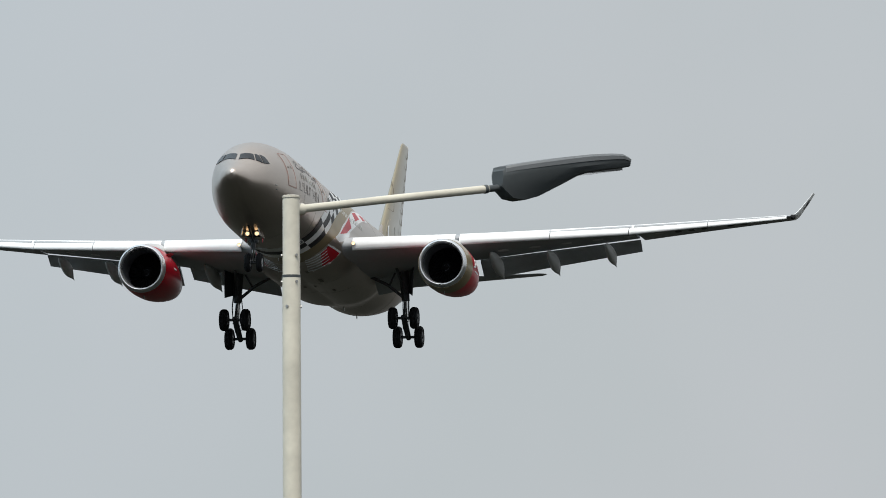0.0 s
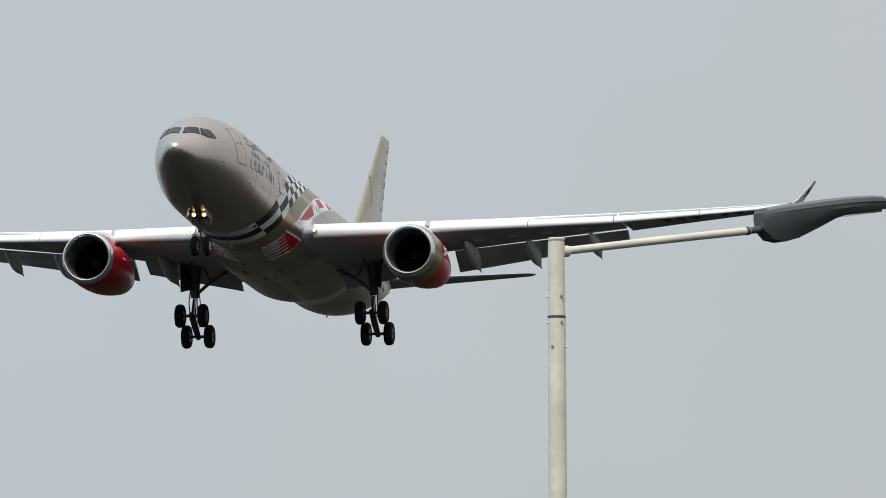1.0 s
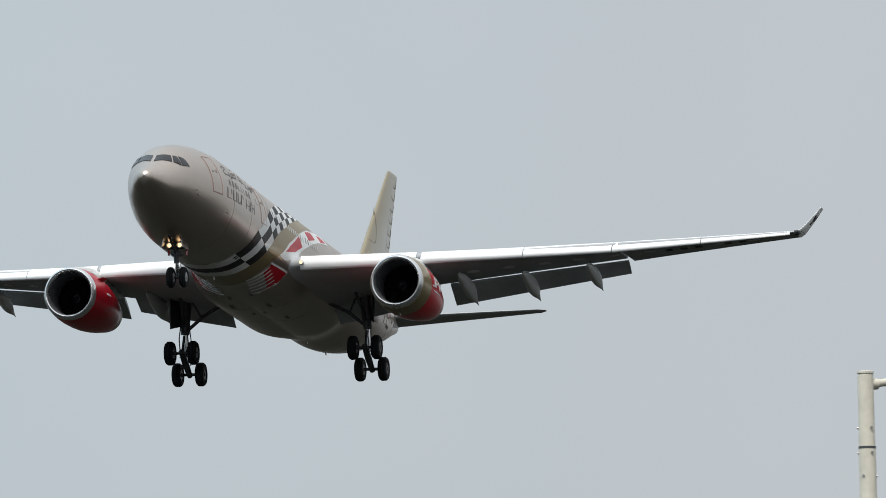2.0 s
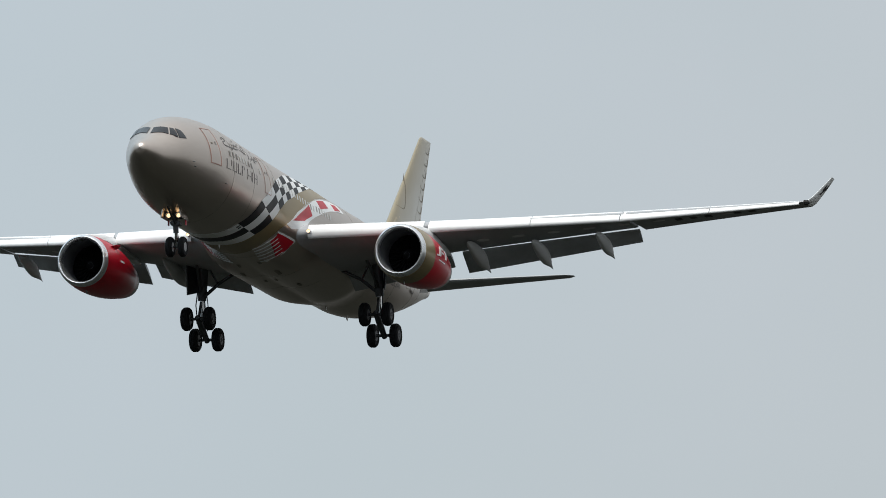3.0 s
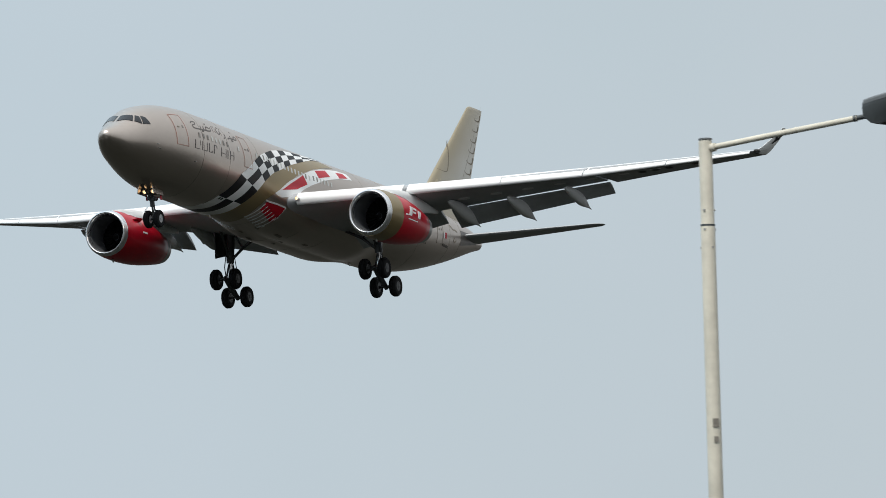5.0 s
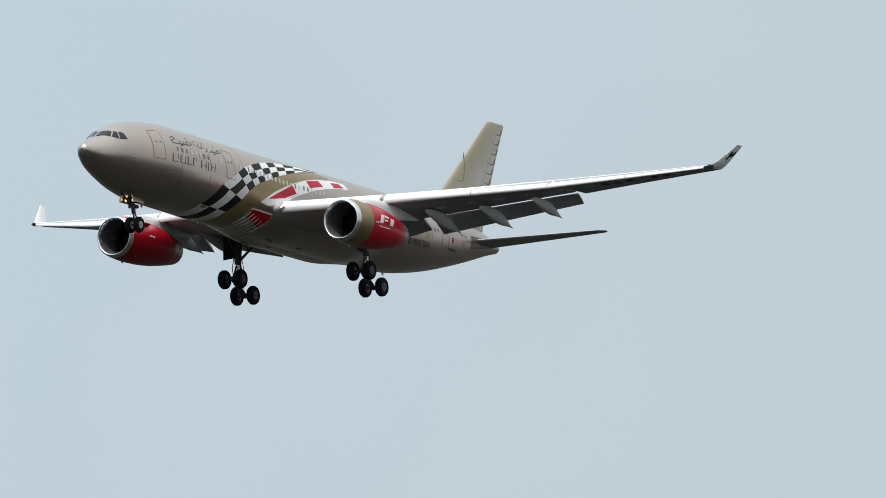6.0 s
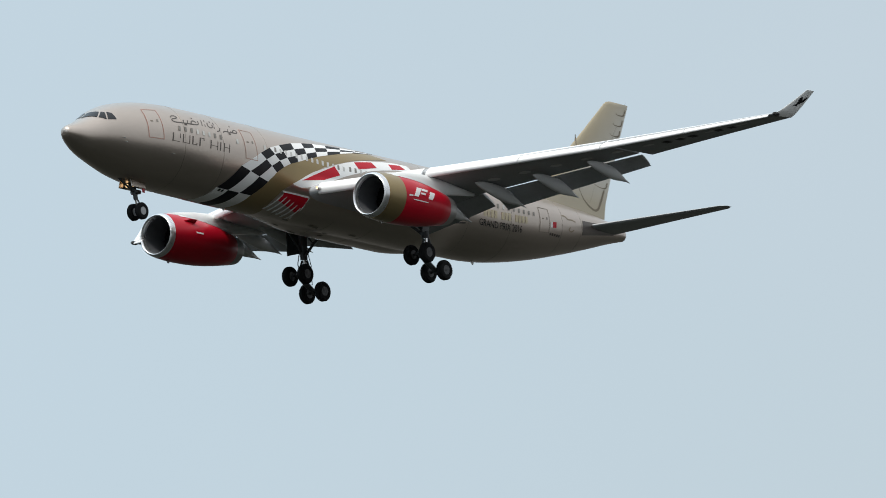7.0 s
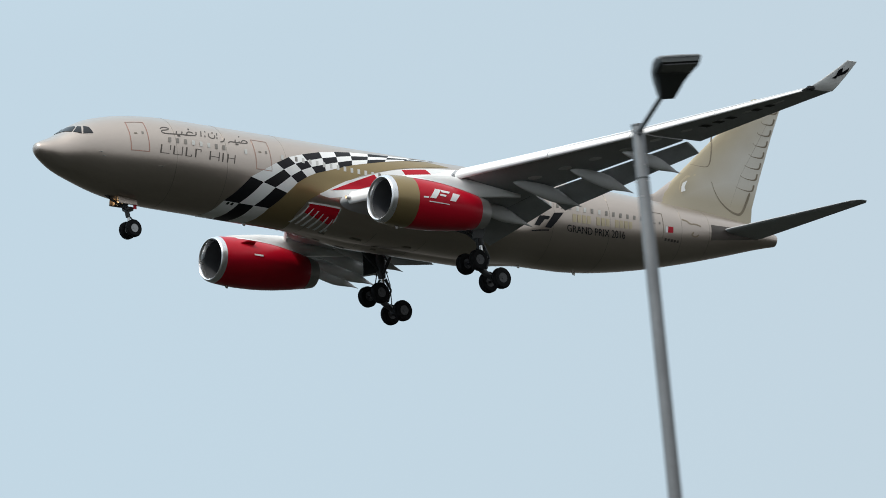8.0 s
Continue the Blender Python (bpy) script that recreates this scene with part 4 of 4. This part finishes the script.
def fin_paint():
    mat = paint("gold_fin_paint", (0.41, 0.345, 0.235), 0.34, 0.6, 0.05, 0.3, 6.0, coat=0.3)
    n, l = mat.node_tree.nodes, mat.node_tree.links
    ramp = next(k for k in n if k.type == "VALTORGB")
    co = next(k for k in n if k.type == "TEX_COORD")
    # the gold fades out aft of the leading edge
    parts_ = n.new("ShaderNodeSeparateXYZ")
    l.new(co.outputs["Object"], parts_.inputs[0])
    aft = n.new("ShaderNodeMath")
    aft.operation = "MULTIPLY_ADD"
    l.new(parts_.outputs["Z"], aft.inputs[0])
    aft.inputs[1].default_value = -1.05
    l.new(parts_.outputs["X"], aft.inputs[2])
    soft = n.new("ShaderNodeTexNoise")
    soft.inputs["Scale"].default_value, soft.inputs["Detail"].default_value = 0.35, 2.0
    l.new(co.outputs["Object"], soft.inputs["Vector"])
    sway = n.new("ShaderNodeMath")
    sway.operation = "MULTIPLY_ADD"
    l.new(soft.outputs["Fac"], sway.inputs[0])
    sway.inputs[1].default_value = 3.0
    l.new(aft.outputs[0], sway.inputs[2])
    fade = n.new("ShaderNodeMapRange")
    fade.inputs["From Min"].default_value, fade.inputs["From Max"].default_value = 46.9, 50.8
    l.new(sway.outputs[0], fade.inputs["Value"])
    mix = n.new("ShaderNodeMix")
    mix.data_type = "RGBA"
    body = n.new("ShaderNodeMapRange")       # and the bird's body keeps it, low on the fin
    body.inputs["From Min"].default_value, body.inputs["From Max"].default_value = 3.0, 4.6
    body.inputs["To Min"].default_value = 0.25
    l.new(parts_.outputs["Z"], body.inputs["Value"])
    least = n.new("ShaderNodeMath")
    least.operation = "MINIMUM"
    l.new(fade.outputs[0], least.inputs[0])
    l.new(body.outputs[0], least.inputs[1])
    l.new(least.outputs[0], mix.inputs[0])
    l.new(ramp.outputs[0], mix.inputs[6])
    mix.inputs[7].default_value = (0.55, 0.52, 0.46, 1)
    l.new(mix.outputs[2], n["Principled BSDF"].inputs["Base Color"])
    return mat


FIN_PAINT = fin_paint()
FEATHER = paint("feather_outline_brown", (0.19, 0.155, 0.105), 0.5, 0.0, 0.1, 2.0)
make_tail()


# ---------------------------------------------------------------- landing gear
def wheel(parent, x, y, z, r, w, metal=RIM):
    k = r * 0.22
    tyre = part("tyre", spun([(-w / 2 + 0.02, r * 0.47), (-w / 2, r * 0.68), (-w / 2 + 0.02, r - k * 0.6), (-w / 2 + 0.09, r - 0.03), (-w * 0.22, r), (-w * 0.2, r - 0.02), (-w * 0.16, r), (w * 0.16, r), (w * 0.2, r - 0.02), (w * 0.22, r), (w / 2 - 0.09, r - 0.03), (w / 2 - 0.02, r - k * 0.6), (w / 2, r * 0.68), (w / 2 - 0.02, r * 0.47)], (x, y, z), 36, "y", True), TYRE, parent, "black rubber tyre")
    part("rim", join(spun([(-w / 2 + 0.03, r * 0.49), (-w / 2 + 0.05, r * 0.43), (-w * 0.2, r * 0.35), (w * 0.2, r * 0.35), (w / 2 - 0.05, r * 0.43), (w / 2 - 0.03, r * 0.49)], (x, y, z), 28, "y"),
                     spun([(-w / 2 + 0.0, r * 0.16), (w / 2, r * 0.16)], (x, y, z), 14, "y")), metal, parent, "grey metal wheel rim")


def make_main_gear(side):
    y = 5.41 * side + 0.13
    leg = part("main_gear_leg", join(tube([(28.9, y - 0.15 * side, -1.3), (29.05, y - 0.1 * side, -2.3), (29.3, y, -3.9)], [0.34, 0.31, 0.25], 18), tube([(28.95, y - 0.15 * side, -1.6), (28.97, y - 0.15 * side, -1.9)], 0.31, 16)), LEG, airliner, "grey main landing gear leg")
    leg.location = (0.53, 0, 0.05)
    part("oleo_piston", tube([(29.28, y, -3.8), (29.5, y, -5.5)], 0.14, 16), CHROME, leg, "chrome oleo piston")
    part("bogie_beam", join(tube([(28.5, y, -4.97), (29.5, y, -5.55), (30.5, y, -6.1)], [0.16, 0.2, 0.16], 14), tube([(28.62, y - 0.72, -5.06), (28.62, y + 0.72, -5.06)], 0.09, 12), tube([(30.4, y - 0.72, -6.03), (30.4, y + 0.72, -6.03)], 0.09, 12)), LEG, leg, "four-wheel bogie beam")
    part("side_brace", join(tube([(28.6, y - 2.4 * side, -2.3), (29.1, y - 1.1 * side, -2.9), (29.25, y - 0.1 * side, -3.7)], 0.10, 10), tube([(29.0, y - 1.0 * side, -2.9), (28.6, y - 0.3 * side, -1.6)], 0.06, 8)), LEG, leg)
    part("drag_brace", tube([(26.9, y - 0.3 * side, -1.8), (29.15, y, -3.5)], 0.09, 10), LEG, leg)
    part("torque_link", join(tube([(29.55, y, -3.9), (30.0, y, -4.6)], [0.12, 0.07], 8), tube([(30.0, y, -4.6), (29.7, y, -5.35)], [0.07, 0.12], 8)), LEG, leg)
    part("pitch_trimmer", tube([(29.1, y, -4.0), (28.72, y, -4.95)], 0.07, 8), LEG, leg)
    part("brake_hose", tube([(29.1, y + 0.2 * side, -3.2), (28.95, y + 0.26 * side, -4.2), (29.2, y + 0.24 * side, -5.0), (29.0, y + 0.2 * side, -5.25)], 0.035, 6), HOSE, leg)
    part("brake_hose", tube([(29.4, y - 0.2 * side, -3.2), (29.75, y - 0.26 * side, -4.3), (29.9, y - 0.2 * side, -5.6)], 0.03, 6), HOSE, leg)
    rng = sheet([[Vector((28.25 + 1.25 * i / 4, y + (0.72 - 0.46 * i / 4 + 0.05 * math.sin(math.pi * i / 4) - 0.10 * j / 6) * side, -1.25 - 2.45 * j / 6 + (0.35 * i / 4 if j == 6 else 0))) for j in range(7)] for i in range(5)], 0.06, lambda p: Vector((0, side, 0)))
    # the leg's dark grey puts the door's shade into its colour
    part("gear_door", rng, LEG, leg, "grey leg-mounted gear door, darkened for the shade it hangs in")
    for x, z in ((28.62, -5.06), (30.4, -6.03)):
        for dy in (-0.69, 0.69):
            wheel(leg, x, y + dy, z, 0.69, 0.5)


make_main_gear(-1)
make_main_gear(1)


def make_nose_gear():
    leg = part("nose_gear_leg", join(tube([(6.15, 0, -2.6), (6.5, 0, -3.9)], 0.15, 16), tube([(6.3, -0.42, -3.12), (6.3, 0.42, -3.12)], 0.05, 10)), LEG, airliner, "grey nose landing gear leg")
    leg.location = (-0.2, -0.26, -0.08)
    part("oleo_piston", tube([(6.48, 0, -3.85), (6.65, 0, -4.62)], 0.085, 12), CHROME, leg, "chrome oleo piston")
    part("axle", tube([(6.65, -0.42, -4.65), (6.65, 0.42, -4.65)], 0.07, 10), LEG, leg)
    part("drag_brace", tube([(4.7, 0, -2.6), (6.35, 0, -3.45)], 0.07, 10), LEG, leg)
    part("torque_link", join(tube([(6.65, 0, -3.85), (6.98, 0, -4.2)], 0.05, 8), tube([(6.98, 0, -4.2), (6.75, 0, -4.55)], 0.05, 8)), LEG, leg)
    part("steering_box", box(6.2, 6.75, -0.28, 0.28, -3.5, -3.25, 0.05), LEG, leg)
    for y in (-0.36, 0.36):
        wheel(leg, 6.65, y, -4.65, 0.565, 0.36, NOSE_RIM)
    for y in (-0.29, 0.29):
        part("lamp_housing", spun([(-0.15, 0.14), (-0.15, 0.155), (0.06, 0.155), (0.18, 0.12), (0.24, 0.05), (0.02, 0.05), (0.02, 0.135)], (6.05, y, -3.0), 20, closed=True), BARE, leg)
        part("landing_light", spun([(-0.10, 0.105), (-0.07, 0.11)], (6.05, y, -3.0), 20), LAMP_ON, leg, "lit warm white landing lamp")
    for s in (-1, 1):
        part("gear_door", sheet([[Vector((5.45 + 1.35 * i / 4, s * (0.50 + 0.1 * j / 4), -2.68 - 0.5 * j / 4)) for j in range(5)] for i in range(5)], 0.05, lambda p: Vector((0, s, 0))), CHAMPAGNE, leg, "open nose gear door")
        part("door_plate", box(6.55, 6.8, s * 0.5 - 0.02, s * 0.5 + 0.02, -3.45, -3.15, 0.015), RED, leg, "small red plate")


make_nose_gear()


# ---------------------------------------------------------------- street lamps
def make_lamp(x, y, top, bearing, swing, size, girth, tilt, shaft, label, collar, stickers=False, reach=1.0):
    """A column with a rising arm and a flat lantern; swing: degrees by which the arm comes towards the road."""
    lamp = new("street_lamp")
    tagged(lamp, label, "street lamp", "street lamps along the road")
    s = size
    lamp.matrix_basis = pose(x, y, 0, 0, 0, bearing - swing)
    r = 0.052 * s * girth
    # column: base, taper, joint collar, upper tube
    part("column", spun([(0, 0.10), (0.02, 0.10), (1.1, 0.10), (1.2, 0.075), (top - 2.6 * s, r * 1.10), (top - (collar + 0.005) * s, r * 1.06), (top - (collar - 0.015) * s, r * 1.0), (top - 0.02 * s, r * 0.98), (top, r * 0.9)], (0, 0, 0), 28, "z"), shaft, lamp)
    part("joint_collar", spun([(top - (collar + 0.007) * s, r * 1.0), (top - (collar + 0.007) * s, r * 1.075), (top - (collar - 0.007) * s, r * 1.075), (top - (collar - 0.007) * s, r * 1.0)], (0, 0, 0), 28, "z", True), HEAD_GREY, lamp, "dark joint ring")
    part("column_cap", spun([(top - 0.005, r * 0.7), (top - 0.005, r * 1.02), (top + 0.006 * s, r * 1.02), (top + 0.010 * s, r * 0.8)], (0, 0, 0), 28, "z"), shaft if not stickers else HEAD_RIM, lamp)
    for h, b in ((collar - 0.11, 0), (collar + 0.03, 0), (collar + 0.16, 60)):
        for a in (30, 150, 270):
            p = Vector((r * 1.03 * math.cos(radians(a + b)), r * 1.03 * math.sin(radians(a + b)), top - h * s))
            part("grub_screw", tube([p, Vector((p.x * 1.14, p.y * 1.14, p.z))], 0.008 * s, 8), BARE, lamp)
    rise = math.tan(radians(tilt))
    z0 = top - 0.065 * s
    q = reach * s
    part("arm", join(tube([(r * 0.6, 0, z0), (0.65 * s, 0, z0 + 0.65 * s * rise), (1.26 * q, 0, z0 + 1.26 * q * rise)], 0.0215 * s, 16), tube([(r * 0.5, 0, z0), (r + 0.03 * s, 0, z0 + 0.03 * s * rise)], 0.031 * s, 16)), shaft, lamp)
    part("arm_sleeve", join(tube([(1.24 * q, 0, z0 + 1.24 * q * rise), ((1.24 * q + 0.13 * s), 0, z0 + (1.24 * q + 0.13 * s) * rise)], 0.0185 * s, 16), tube([(1.235 * q, 0, z0 + 1.235 * q * rise), ((1.235 * q + 0.02 * s), 0, z0 + (1.235 * q + 0.02 * s) * rise)], 0.024 * s, 16)), HEAD_GREY, lamp, "dark metal sleeve")
    def at(u, v, w):  # along, across, up on the lantern
        return Vector(((1.24 * q + 0.085 * s) + 0.92 * u * s, v * s, z0 + (1.24 * q + 0.09 * s) * rise + 0.036 * s + u * s * rise + w * s))
    # lantern: deep at the neck, flat at its end, narrow at the neck and broad at its end
    # along, half width, top, underside, half width of the underside
    shape = ((0.0, 0.055, 0.056, 0.030, 0.04), (0.015, 0.064, 0.068, 0.052, 0.05), (0.07, 0.085, 0.072, 0.100, 0.055), (0.15, 0.108, 0.075, 0.120, 0.06), (0.24, 0.130, 0.077, 0.108, 0.07),
             (0.38, 0.155, 0.079, 0.060, 0.10), (0.47, 0.168, 0.079, 0.026, 0.125), (0.54, 0.176, 0.078, 0.012, 0.14), (0.68, 0.186, 0.070, 0.010, 0.16), (0.77, 0.180, 0.060, 0.010, 0.155), (0.83, 0.168, 0.034, 0.008, 0.15))
    part("lantern", loft([[at(u, v, h) for v, h in ((-w * 0.9, hi * 0.95), (w * 0.9, hi * 0.95), (w, hi * 0.6), (w * 0.99, hi * 0.3), ((w + b) / 2, -lo * 0.45), (b, -lo), (-b, -lo), (-(w + b) / 2, -lo * 0.45), (-w * 0.99, hi * 0.3), (-w, hi * 0.6))]
                          for u, w, hi, lo, b in shape]), HEAD_GREY, lamp, "grey lantern housing, deep at the neck and flat at its end", 22)
    part("lantern_lid", loft([[at(u, v, h) for v, h in ((-w * 1.02, hi * 0.62), (-w * 1.02, hi * 0.92), (-w * 0.95, hi + 0.006), (0, hi + 0.010), (w * 0.95, hi + 0.006), (w * 1.02, hi * 0.92), (w * 1.02, hi * 0.62))]
                              for u, w, hi, lo, b in shape[1:]]), HEAD_RIM, lamp, "paler top lid", 22)
    part("lens", loft([[at(u, 0.14 * v, -0.022 + 0.006 * (u < 0.6)) for v in (-1, -0.5, 0, 0.5, 1)] + [at(u, 0.14 * v, -0.004) for v in (1, -1)] for u in (0.50, 0.54, 0.76, 0.79)]), LENS, lamp, "dark glass lens")
    for v in (0.03, -0.03):
        part("latch", spun([(0, 0.012 * s), (0.02 * s, 0.012 * s)], at(0.13, v, -0.112), 10, "z"), WELL, lamp)
    if stickers:
        for h, hh, ww in ((2.03, 0.06, 22), (2.16, 0.04, 15)):
            grid = [[Vector((r * 1.2 * math.cos(a) * 1.02, r * 1.2 * math.sin(a) * 1.02, top - h * s - hh * s * j / 3)) for j in range(4)] for a in [radians(-150 + 75 + swing - ww + 2 * ww * i / 6) for i in range(7)]]
            part("sticker", sheet(grid, 0.003, lambda p: Vector((p[0], p[1], 0)).normalized()), STICKER, lamp, "weathered grey sticker")
    return lamp


make_lamp(*LAMPS[0], -33, 1.16, 0.88, 7.5, POLE_PAINT, "cream painted street lamp with a flat grey lantern", 0.42)
make_lamp(*LAMPS[1], 25, 0.95, 0.95, 6.2, POLE_PAINT, "cream painted street lamp with stickers and a grey lantern", 0.626, True, 0.955)
make_lamp(*LAMPS[2], 77, 0.74, 1.0, 5.0, GREY_POLE, "grey street lamp with a dark spade-shaped lantern", 0.46, reach=0.78)


# ---------------------------------------------------------------- flight
def motions():
    walk(airliner, [(t, pose(x, y, z, a, b, c)) for t, x, y, z, a, b, c in FLIGHT])


motions()
